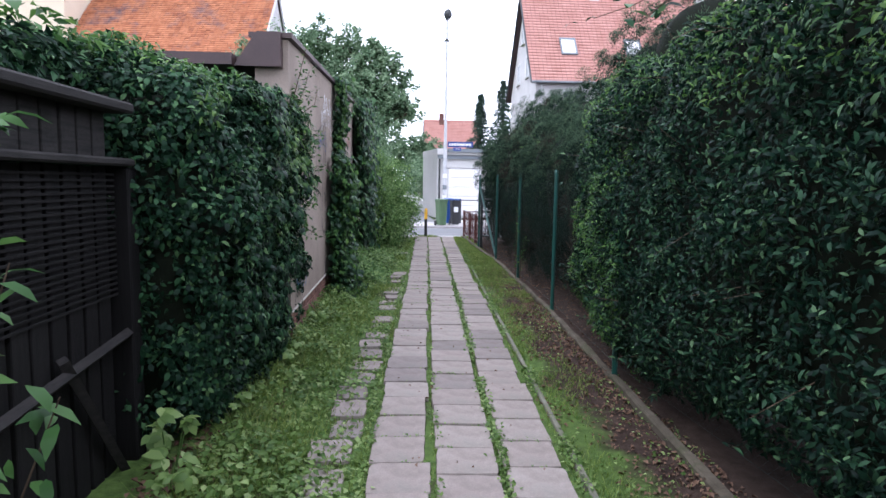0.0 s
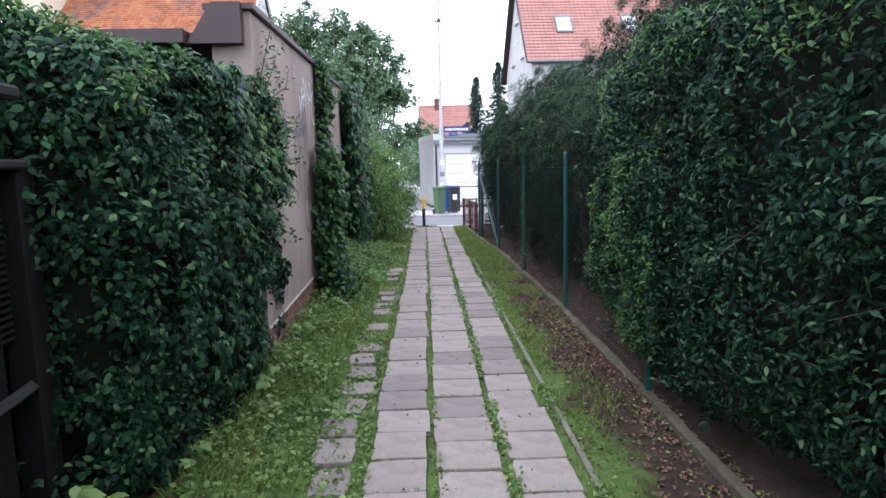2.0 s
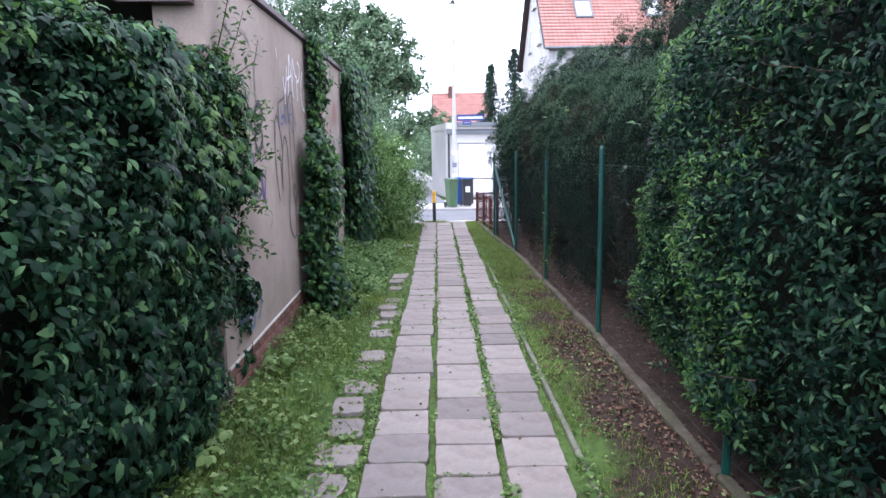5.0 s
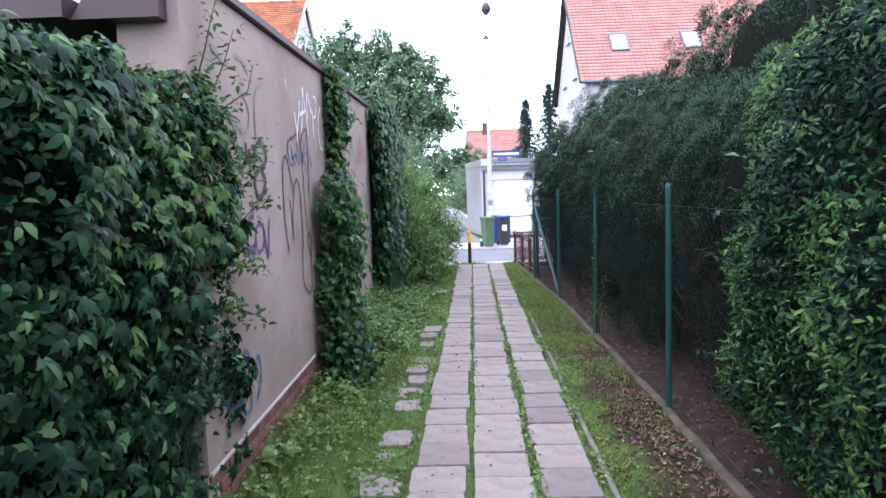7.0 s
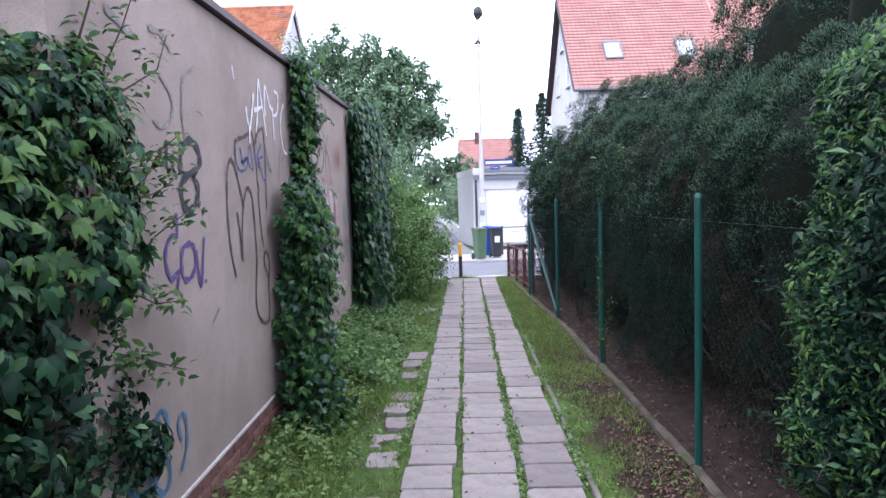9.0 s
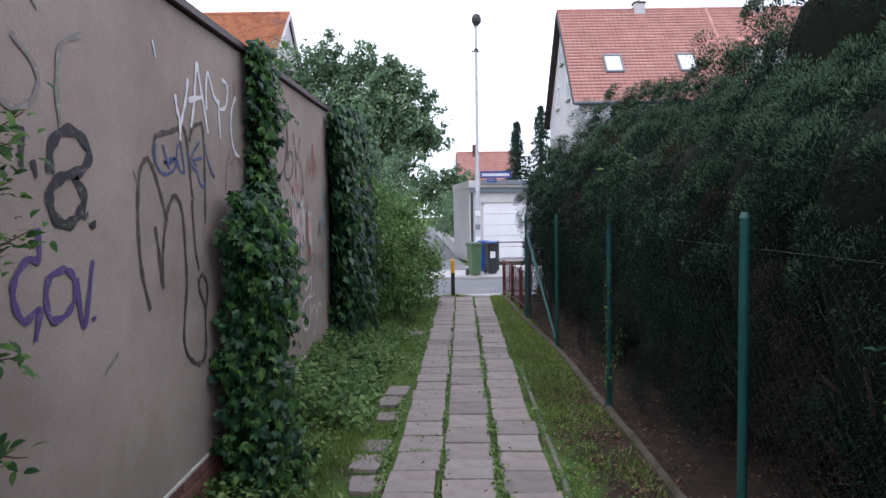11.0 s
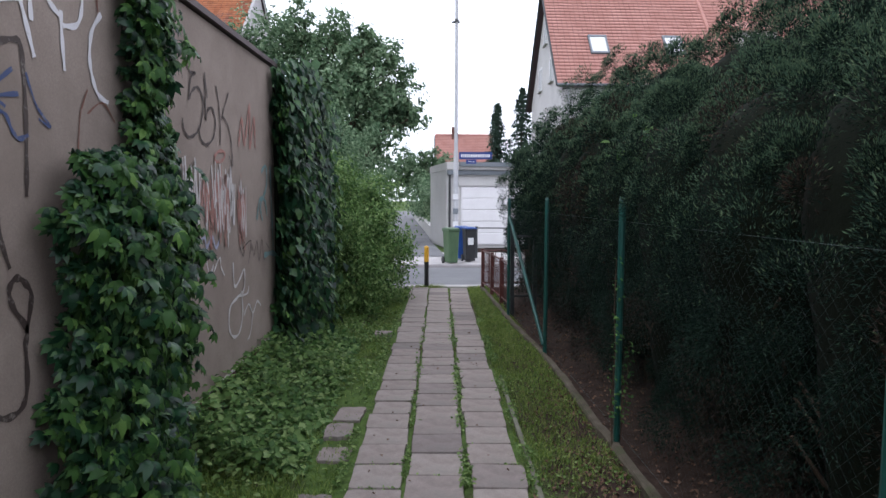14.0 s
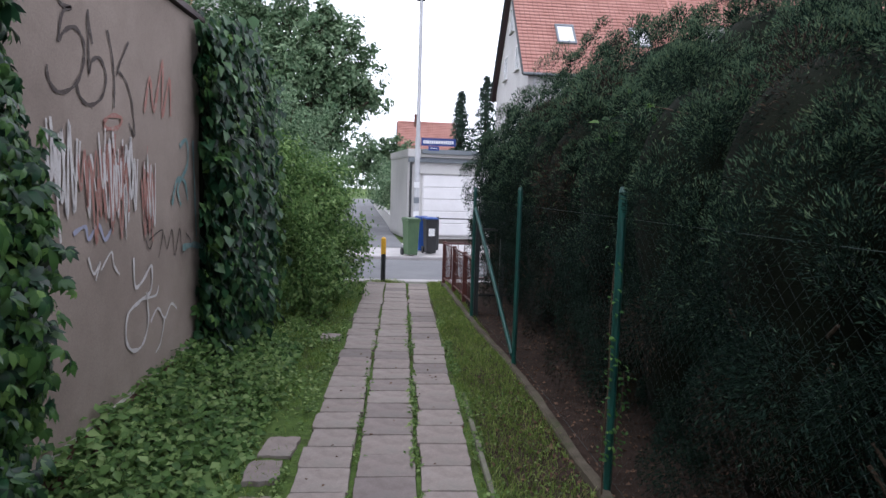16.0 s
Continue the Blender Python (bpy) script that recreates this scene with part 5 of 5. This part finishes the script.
STROKES.append(("brown", 0.016, [(11.29, 1.32), (11.56, 1.37), (11.47, 1.18)]))
STROKES.append(("brown", 0.016, [(11.59, 1.34), (11.65, 1.23), (11.76, 1.36), (11.82, 1.16), (11.94, 1.36), (11.98, 1.17)]))
STROKES.append(("brown", 0.014, [(12.10, 1.31), (12.22, 1.23), (12.01, 1.16)]))
STROKES.append(("palered", 0.03, [(10.62, 2.05), (10.73, 2.10), (10.87, 2.10), (10.82, 2.04), (10.66, 2.02), (10.62, 2.05)]))
STROKES.append(("palered", 0.04, [(11.24, 2.18), (11.35, 2.42), (11.42, 2.21), (11.60, 2.58), (11.58, 2.19), (11.74, 2.48), (11.76, 2.21)]))
STROKES.append(("palewhite", 0.03, [(11.02, 1.23), (11.04, 1.04), (11.17, 1.06), (11.33, 1.14), (11.31, 0.97), (11.11, 0.93), (10.92, 0.88), (10.88, 0.73), (10.98, 0.63), (11.15, 0.63), (11.26, 0.77), (11.23, 0.97)]))
STROKES.append(("palewhite", 0.024, [(11.15, 0.94), (11.40, 0.92), (11.46, 0.98)]))
STROKES.append(("palewhite", 0.024, [(11.30, 0.75), (11.44, 0.82), (11.58, 0.72), (11.72, 0.80), (11.85, 0.74)]))
STROKES.append(("palewhite", 0.022, [(11.58, 0.72), (11.49, 0.56), (11.39, 0.51)]))
STROKES.append(("palewhite", 0.02, [(10.40, 1.30), (10.46, 1.20), (10.54, 1.26), (10.48, 1.16)]))
STROKES.append(("palewhite", 0.02, [(10.55, 1.21), (10.69, 1.30), (10.72, 1.22), (10.80, 1.15)]))
STROKES.append(("paleblue", 0.03, [(10.24, 1.44), (10.37, 1.47), (10.41, 1.40), (10.53, 1.47), (10.61, 1.38), (10.71, 1.45)]))
STROKES.append(("teal", 0.045, [(11.96, 2.00), (12.13, 2.06), (12.15, 1.87), (11.91, 1.68), (11.98, 1.54)]))
STROKES.append(("teal", 0.045, [(11.77, 1.55), (11.88, 1.73), (12.07, 1.73), (12.15, 1.58)]))
STROKES.append(("teal", 0.06, [(12.01, 1.20), (12.29, 1.20), (12.59, 1.15)]))
STROKES.append(("teal", 0.05, [(12.30, 2.07), (12.34, 1.67), (12.38, 1.26)]))
graffiti = thing("graffiti", "sprayed tags in brown, white, blue and purple on beige plaster", "graffiti")


def stroke(colour, width, pts, lift):
    """One sprayed line: a smooth ribbon through the points (y, z), just proud of the plaster."""
    p = [pts[0]] + list(pts) + [pts[-1]]
    line = []
    for k in range(1, len(p) - 2):
        a, b, c, d = (np.array(q, float) for q in p[k - 1:k + 3])
        for t in np.linspace(0, 1, 7, endpoint=False):
            line.append(0.5 * (2 * b + (c - a) * t + (2 * a - 5 * b + 4 * c - d) * t * t + (3 * b - a - 3 * c + d) * t ** 3))
    line.append(np.array(pts[-1], float))
    line = np.array(line)
    way = unit(np.gradient(line, axis=0))
    side = np.stack([-way[:, 1], way[:, 0]], 1) * (width / 2) * (1 + 0.25 * np.sin(np.arange(len(line)) * 0.9))[:, None]
    v = []
    for q, s in zip(line, side):
        v += [(-1.2765 + lift, *(q + s)), (-1.2765 + lift, *(q - s))]
    f = [(2 * k, 2 * k + 1, 2 * k + 3, 2 * k + 2) for k in range(len(line) - 1)]
    poly_mesh("paint_stroke", v, f, SPRAYS[colour], graffiti)


for k, (colour, width, pts) in enumerate(STROKES):
    stroke(colour, width * 0.8, pts, 0.00006 * k)
# a thicket of faded upright scribbles, white over red
tags = random.Random(19)
for k in range(34):
    colour = ("palewhite", "palered", "palered", "palewhite", "palered", "palewhite", "palewhite")[k % 7]
    y = tags.uniform(10.25, 11.25) if colour == "palered" else tags.uniform(9.95, 11.3)
    z = tags.uniform(1.72, 1.95) + (10.6 - y) * 0.08
    pts = []
    for q in range(tags.randint(3, 7)):
        pts.append((y, z + (-tags.uniform(0.1, 0.42) if q % 2 else tags.uniform(-0.02, 0.12))))
        y += tags.uniform(0.015, 0.06)
    stroke(colour, tags.uniform(0.012, 0.024), pts, 0.005 + 0.00006 * k)


# the cross joints of the three rows drift apart along the path: joint number, then its y
JOINTS = (([0, 10, 18, 27], [3.84, 7.49, 10.27, 13.1]), ([0, 10, 18, 26], [4.03, 7.68, 10.44, 13.03]), ([0, 7, 10, 18, 24], [3.77, 6.3, 7.46, 10.25, 12.24]))
# the middle of each row, from the left edge of the middle one, at y = 5, 8.4 and 11.4
MIDDLES = ((-0.23, -0.21, -0.185), (0.157, 0.174, 0.181), (0.54, 0.578, 0.556))


def joint_y(col, k):
    ks, ys = JOINTS[col]
    if k < ks[0]:
        return ys[0] + (k - ks[0]) * 0.364
    if k > ks[-1]:
        return ys[-1] + (k - ks[-1]) * 0.325
    return float(np.interp(k, ks, ys))


# ---- ground cover ----
def scatter(n, x0, x1, y0, y1, rng):
    return np.stack([rng.uniform(x0, x1, n), rng.uniform(y0, y1, n), np.zeros(n)], 1)


def ground_z(p):
    z = vnoise(p * [2.2, 2.2, 0], 3) * 0.018 + vnoise(p * [6, 6, 0], 4) * 0.008 - 0.02
    return z + np.clip((-0.95 - p[:, 0]) / 0.5, 0, 1) * 0.07 + np.clip((p[:, 0] - 1.0) / 0.5, 0, 1) * 0.03


def grass(name, label, p, height, rng, mat):
    """Single blades, bent over, at the points p."""
    n = len(p)
    base = p.copy()
    base[:, 2] = ground_z(p) - 0.01
    lean = rng.normal(0, 0.55, (n, 2))
    h = height * rng.uniform(0.45, 1.2, n)
    tip = base + np.stack([lean[:, 0] * h, lean[:, 1] * h, h], 1)
    mid = base + np.stack([lean[:, 0] * h * 0.3, lean[:, 1] * h * 0.3, h * 0.6], 1)
    a = rng.uniform(0, math.pi, n)
    w = np.stack([np.cos(a), np.sin(a), np.zeros(n)], 1) * rng.uniform(0.0018, 0.0038, n)[:, None]
    v = np.stack([base - w, base + w, mid + w * 0.8, mid - w * 0.8, tip], 1).reshape(-1, 3)
    k = np.arange(n)[:, None] * 5
    f = np.concatenate([k + np.array([[0, 1, 2]]), k + np.array([[0, 2, 3]]), k + np.array([[3, 2, 4]])], 1).reshape(-1, 3)
    return tagged(poly_mesh(name, v, f, mat), label, "grass", kind="stuff")


def strip_points(n, side, y0, y1, rng):
    """Points on the verge between the slabs and the wall (left) or the fence (right)."""
    p = scatter(n, 0, 1, y0, y1, rng)
    px = path_x(p[:, 1])
    if side == "left":
        p[:, 0] = -1.3 + (px - 0.42 + 1.3) * p[:, 0]
    else:
        p[:, 0] = px + 0.76 + (1.58 - px - 0.76) * p[:, 0]
    return p


rng = np.random.default_rng(101)
p = strip_points(62000, "left", 1.0, 18.4, rng)
k = (rng.uniform(0, 1, len(p)) < np.clip(0.6 + vnoise(p * [3, 1.5, 0], 6) * 0.9, 0.05, 1)) & ~((p[:, 0] > path_x(p[:, 1]) - 0.78) & (p[:, 0] < path_x(p[:, 1]) - 0.45) & (p[:, 1] < 9) & (rng.uniform(0, 1, len(p)) < 0.75))
p = p[k]
grass("grass", "fresh green grass and weeds between path and wall", p, np.interp(p[:, 0], [-1.3, -0.9, -0.5], [0.17, 0.11, 0.06]) * np.interp(p[:, 1], [10, 14], [1, 0.7]), rng, M_GRASS)
p = strip_points(52000, "right", 1.0, 18.4, rng)
u = (p[:, 0] - path_x(p[:, 1]) - 0.76)
k = rng.uniform(0, 1, len(p)) < np.clip(np.interp(p[:, 1], [3, 8, 12], [0.25, 0.45, 1.0]) * 1.2 + vnoise(p * [4, 2, 0], 7) * 0.8 - u * np.interp(p[:, 1], [3, 10, 13], [1.1, 0.8, 0.0]), 0.02, 1)
p = p[k]
grass("grass", "short mown grass between path and fence strip", p, np.full(len(p), 0.055), rng, M_GRASS)
p = scatter(9000, -1.0, 1.2, 1.0, 18.2, rng)
off = p[:, 0] - path_x(p[:, 1])
gap = rng.choice([-0.015, -0.01, 0.37, 0.365, -0.4, -0.41, 0.76, 0.77], len(p))
p[:, 0] = path_x(p[:, 1]) + gap + rng.normal(0, 0.014, len(p)) * np.where((gap < -0.1) | (gap > 0.5), 2.2, 1)
p = p[vnoise(p * [1, 3, 0], 9) > -0.2]
grass("grass", "grass tufts in the joints between the slabs", p, np.full(len(p), 0.035), rng, M_GRASS)


def weeds(label, p, z, size, rng, mat=None):
    q = p.copy()
    q[:, 2] = ground_z(p) + z
    v, f = leaf_arrays(q, np.tile([0.1, -0.15, 1.0], (len(q), 1)), size, rng, aspect=0.7, tilt=0.4, hang=0.1)
    return tagged(poly_mesh("weeds", v, f, mat or M_WEED), label, "weeds", kind="stuff")


p = strip_points(26000, "left", 1.2, 16.5, rng)
near = np.clip((path_x(p[:, 1]) - 0.55 - p[:, 0]) / 0.8, 0, 1)
k = rng.uniform(0, 1, len(p)) < np.clip(near * 1.3 + vnoise(p * [2.5, 1.6, 0], 11) * 0.8, 0.03, 1)
p, near = p[k], near[k]
weeds("broad-leaved weeds at the foot of the wall", p, rng.uniform(0, 1, len(p)) * np.clip(1 + vnoise(p * [2.2, 2.2, 0], 31) * 0.9, 0.2, 2) * (0.03 + 0.17 * near * np.interp(p[:, 1], [4, 8, 12, 15], [0.7, 1.0, 1.5, 0.4])), rng.uniform(0.025, 0.06, len(p)), rng)
p = scatter(9000, 0, 1, 9.8, 13.6, rng)
p[:, 0] = -1.25 + p[:, 0] ** 1.4 * 0.75
hgt = np.clip(0.42 * (1 - (p[:, 0] + 1.25) / 0.75), 0.03, 1)
weeds("creeping bramble and creeper runners heaped against the wall", p, rng.uniform(0.2, 1, len(p)) * hgt + vnoise(p * 3, 2) * 0.04, rng.uniform(0.035, 0.08, len(p)), rng, M_SHRUB)
p = strip_points(9000, "right", 1.2, 17, rng)
k = rng.uniform(0, 1, len(p)) < np.clip(0.35 + vnoise(p * [3, 2, 0], 12) * 0.9, 0.02, 1)
weeds("small clover weeds on the fence verge", p[k], rng.uniform(0.005, 0.035, k.sum()), rng.uniform(0.014, 0.034, k.sum()), rng)
p = scatter(11500, -1.0, 1.2, 1.0, 15, rng)
p[:, 0] = path_x(p[:, 1]) + rng.choice([-0.015, 0.367, 0.37, 0.368, -0.42, -0.43, 0.765, 0.8, 0.805], len(p)) + rng.normal(0, 0.02, len(p))
k = vnoise(p * [2, 2.2, 0], 14) > np.where(p[:, 0] - path_x(p[:, 1]) < 0.1, -0.02, -0.25)
weeds("small green weeds growing in the slab joints", p[k], rng.uniform(0.015, 0.05, k.sum()), rng.uniform(0.014, 0.042, k.sum()), rng)
p = scatter(3600, 0, 0.75, 1.0, 12, rng)
col = rng.integers(0, 3, len(p))
num = rng.integers(-6, 26, len(p))
p[:, 1] = np.array([joint_y(c, k) for c, k in zip(col, num)]) + rng.normal(0, 0.008, len(p))
p[:, 0] = path_x(p[:, 1]) + np.array([-0.385, 0.0, 0.385])[col] + rng.uniform(0, 0.345, len(p))
k = vnoise(p * [4, 3, 0], 17) > 0.1
weeds("tiny weeds in the cross joints of the slabs", p[k], rng.uniform(0.015, 0.03, k.sum()), rng.uniform(0.01, 0.024, k.sum()), rng)


def litter(label, p, rng, size=(0.018, 0.045)):
    p = p.copy()
    p[:, 2] = ground_z(p) + rng.uniform(0.004, 0.022, len(p))
    v, f = leaf_arrays(p, np.tile([0, 0, 1.0], (len(p), 1)), rng.uniform(*size, len(p)), rng, aspect=0.6, tilt=0.35, hang=0.0, fold=0.5)
    return tagged(poly_mesh("fallen_leaves", v, f, M_LITTER), label, "fallen leaves", kind="stuff")


p = strip_points(11000, "right", 0.8, 12.5, rng)
u = (p[:, 0] - path_x(p[:, 1]) - 0.76) / 0.8
k = rng.uniform(0, 1, len(p)) < np.clip(u * 1.3 - 0.15 + vnoise(p * [3, 2, 0], 15) * 0.5, 0.01, 1) * np.interp(p[:, 1], [2, 8, 12], [1, 0.8, 0.25])
litter("dry brown fallen leaves along the fence strip", p[k], rng)
litter("brown needles and leaves under the conifers", scatter(2500, 1.66, 3.2, 5, 16, rng), rng)
p = scatter(900, -1.55, -1.05, 2.6, 5.6, rng)
litter("dry leaves at the foot of the hedge", p, rng, (0.03, 0.06))


# ---- loose sprigs ----
def sprig(name, label, category, stems, n, size, mat, seed, aspect=0.4, spread=0.03, pairs=True):
    """Thin stems, each a pair of end points, set with leaves along their length."""
    t = thing(name, label, category)
    rng = np.random.default_rng(seed)
    pos, way = [], []
    for a, b in stems:
        a, b = np.array(a, float), np.array(b, float)
        limb_bm = bmesh.new()
        limb(limb_bm, a, b, 0.006, 0.002, rng, 4, 0.015)
        part("stem", limb_bm, M_BARK, t)
        s = rng.uniform(0.15, 1.03, n)
        pos.append(a + (b - a) * s[:, None] + rng.normal(0, spread, (n, 3)))
        way.append(rng.normal(0, 1, (n, 3)) + unit((b - a)[None])[0] * 0.8)
    pos, way = np.concatenate(pos), np.concatenate(way)
    nr = np.tile([0.2, -0.4, 1.0], (len(pos), 1)) + rng.normal(0, 0.3, (len(pos), 3))
    leaves("leaves", mat, t, pos, nr, rng.uniform(size * 0.6, size * 1.2, len(pos)), rng, aspect=aspect, tilt=0.2, hang=0.3, oval=True)
    return t


sprig("elder_sprig", "elder shoots with long leaves reaching over the fence", "plant", [((-1.5, 1.5, 0.0), (-1.06, 1.62, 1.05)), ((-1.5, 1.45, 0.0), (-1.12, 1.55, 1.4)), ((-1.8, 1.5, 1.9), (-1.14, 1.55, 1.7)), ((-1.8, 1.5, 2.0), (-1.15, 1.6, 2.0)), ((-1.5, 1.45, 0.0), (-1.1, 1.6, 0.8))], 34, 0.1, M_IVYLIGHT, 111, 0.36)
sprig("overhanging_branch", "dark leafy branch hanging out of the tall hedge", "branch", [((1.6, 3.3, 2.75), (0.72, 3.2, 2.42)), ((1.3, 3.25, 2.66), (0.88, 3.2, 2.38)), ((1.6, 3.3, 2.45), (1.12, 3.2, 2.33)), ((1.6, 3.3, 2.6), (1.05, 3.2, 2.55))], 9, 0.1, M_LEAF, 112, 0.45)
sprig("hedge_shoots", "long leafy shoots standing out of the hedge before the plaster", "plant",
      [((-1.3, 6.1, 1.9), (-1.1, 6.45, 2.5)), ((-1.3, 6.0, 2.2), (-1.15, 6.15, 2.85)), ((-1.3, 6.1, 2.0), (-1.15, 6.3, 2.65)), ((-1.3, 6.2, 1.7), (-1.08, 6.5, 2.1)), ((-1.25, 6.2, 1.5), (-1.1, 6.55, 1.75)), ((-1.3, 6.2, 1.45), (-1.14, 6.5, 1.36)), ((-1.3, 6.2, 1.2), (-1.12, 6.5, 1.05)), ((-1.3, 6.1, 1.9), (-1.12, 6.5, 2.0)), ((-1.3, 6.1, 1.7), (-1.12, 6.5, 1.9))], 60, 0.055, M_LEAFLIGHT, 113, 0.4, 0.03)
sprig("bindweed", "thin creeper with small pale leaves climbing a green fence post", "creeper", [((1.57, 10.1, 0.05), (1.57, 10.1, 1.35)), ((1.66, 10.2, 0.05), (1.74, 10.3, 0.7))], 60, 0.035, M_IVYLIGHT, 114, 0.6, 0.025)
sprig("creeper_tendril", "light creeper shoot on top of a conifer hedge", "creeper", [((2.1, 10.4, 2.2), (2.0, 11.6, 2.5)), ((2.1, 11.0, 2.3), (1.9, 11.3, 2.2))], 22, 0.09, M_LEAFLIGHT, 115, 0.6, 0.05)


def broad_weed(x, y, n, size, height, seed):
    t = thing("burdock", "broad-leaved weed at the foot of the hedge", "weed", "weeds by the fence", at=(x, y, 0))
    rng = np.random.default_rng(seed)
    pos = []
    for k in range(n):
        a, r = rng.uniform(0, 2 * math.pi), rng.uniform(0.03, 0.16)
        tip = (math.cos(a) * r, math.sin(a) * r, height * rng.uniform(0.5, 1.0))
        part("stalk", rod(bmesh.new(), (0, 0, -0.03), tip, 0.004, 0.003, 5), M_SHRUB, t)
        pos.append(tip)
    pos = np.array(pos)
    for q in pos:
        palmate("leaf", M_WEED, t, q[None], np.array([[0.2, -0.3, 1.0]]), rng.uniform(size * 0.6, size, 1), rng, 5, 3.0, 0.62, 0.3, 0.2)


for k, (x, y, n, size, height) in enumerate(((-1.42, 3.25, 7, 0.13, 0.4), (-1.3, 3.0, 6, 0.1, 0.25), (-1.35, 4.0, 6, 0.09, 0.22), (-1.2, 5.2, 7, 0.1, 0.25), (-1.18, 6.7, 7, 0.09, 0.22), (-1.05, 8.0, 6, 0.08, 0.2))):
    broad_weed(x, y, n, size, height, 130 + k)
p = np.array([[0.33, 18.3, 0.0]]) + rng.normal(0, 1, (900, 3)) * [0.16, 0.07, 0]
grass("grass", "grass tuft round the foot of the bollard", p, np.full(len(p), 0.09), rng, M_GRASS)
p = np.array([[0.42, 13.3, 0.0]]) + rng.normal(0, 1, (70, 3)) * [0.09, 0.06, 0]
litter("small heap of dead leaves on a sunken slab", p, rng, (0.03, 0.06))
p = scatter(160, -0.4, 0.75, 1.0, 14, rng)
p[:, 0] += path_x(p[:, 1])
q = litter("scattered dry leaves on the slabs", p, rng, (0.015, 0.035))
q.location.z = 0.03


# ---- paving slabs and plinth bricks, piece by piece ----
def slab_mesh(w, d, rng, ragged=0.04):
    n = 6
    rim = [(-1 + 2 * k / n, -1) for k in range(n)] + [(1, -1 + 2 * k / n) for k in range(n)] + [(1 - 2 * k / n, 1) for k in range(n)] + [(-1, 1 - 2 * k / n) for k in range(n)]
    ring = []
    for x, y in rim:
        cut = 1 - rng.uniform(0.0, ragged) - (rng.choice((0.0, 0.005, 0.01, 0.06)) if abs(x) == abs(y) == 1 else 0)
        ring.append((x * w / 2 * cut, y * d / 2 * cut))
    bm = bmesh.new()
    top = [bm.verts.new((x * 0.985, y * 0.985, rng.uniform(-0.001, 0.001))) for x, y in ring]
    edge = [bm.verts.new((x, y, -0.006)) for x, y in ring]
    low = [bm.verts.new((x, y, -0.05)) for x, y in ring]
    bm.faces.new(top)
    for a, c in ((top, edge), (edge, low)):
        for k in range(len(ring)):
            q = (k + 1) % len(ring)
            bm.faces.new((a[k], c[k], c[q], a[q]))
    bmesh.ops.recalc_face_normals(bm, faces=bm.faces)
    me = bpy.data.meshes.new("slab")
    bm.to_mesh(me)
    bm.free()
    me.materials.append(M_SLAB)
    return me


def make_path():
    p = thing("path", "path of worn square concrete slabs with weeds in the joints", "path", kind="structure")
    rng = random.Random(5)
    meshes = [slab_mesh(rng.uniform(0.352, 0.368), 0.352, rng) for _ in range(30)]
    broken = [slab_mesh(rng.uniform(0.2, 0.29), rng.uniform(0.26, 0.34), rng, 0.12) for _ in range(12)]
    turn = -math.degrees(math.atan(0.0265))
    for col in range(3):
        for k in range(-15, 44):
            y0, y1 = joint_y(col, k), joint_y(col, k + 1)
            y = (y0 + y1) / 2
            if y1 > 18.4:
                break
            off = float(np.interp(y, [5, 8.4, 11.4], MIDDLES[col]))
            ob = new("slab", rng.choice(meshes))
            ob.parent = p
            wobble = 0.006 if col == 1 else 0.016
            m = pose(path_x(y) + off + rng.uniform(-wobble, wobble), y, 0.012 + rng.uniform(-0.006, 0.005), rng.uniform(-0.8, 0.8), rng.uniform(-0.8, 0.8), turn + rng.uniform(-1.2, 1.2))
            ob.matrix_basis = m @ Matrix.Diagonal((1.0 if col == 1 else rng.uniform(0.9, 0.97), (y1 - y0 - 0.006) / 0.352, 1, 1))
    rows = [0.06 + 0.36 * k for k in range(29) if k not in (21, 27)] + [10.56, 10.93, 14.05]
    for y in rows:
        ob = new("slab", rng.choice(broken))
        ob.parent = p
        off = float(np.interp(y, [5.5, 8.5], [-0.615, -0.54]))
        ob.matrix_basis = pose(path_x(y) + off + rng.uniform(-0.03, 0.03), y, 0.0 + rng.uniform(-0.01, 0.008), rng.uniform(-2, 2), rng.uniform(-2, 2), turn + rng.uniform(-6, 6))


make_path()


def make_bricks():
    bm = boxed(bmesh.new(), -0.02, -0.12, -0.0325, 0.02, 0.12, 0.0325, 0.004)
    me = bpy.data.meshes.new("brick")
    bm.to_mesh(me)
    bm.free()
    me.materials.append(M_BRICK)
    rng = random.Random(8)
    for row in range(4):
        y = 6.07 + (0.125 if row % 2 else 0)
        while y < 12.3:
            ob = new("brick", me)
            ob.parent = wall_outbuilding
            ob.matrix_basis = pose(-1.297 + rng.uniform(-0.002, 0.002), y, 0.305 - row * 0.079)
            y += 0.252


make_bricks()
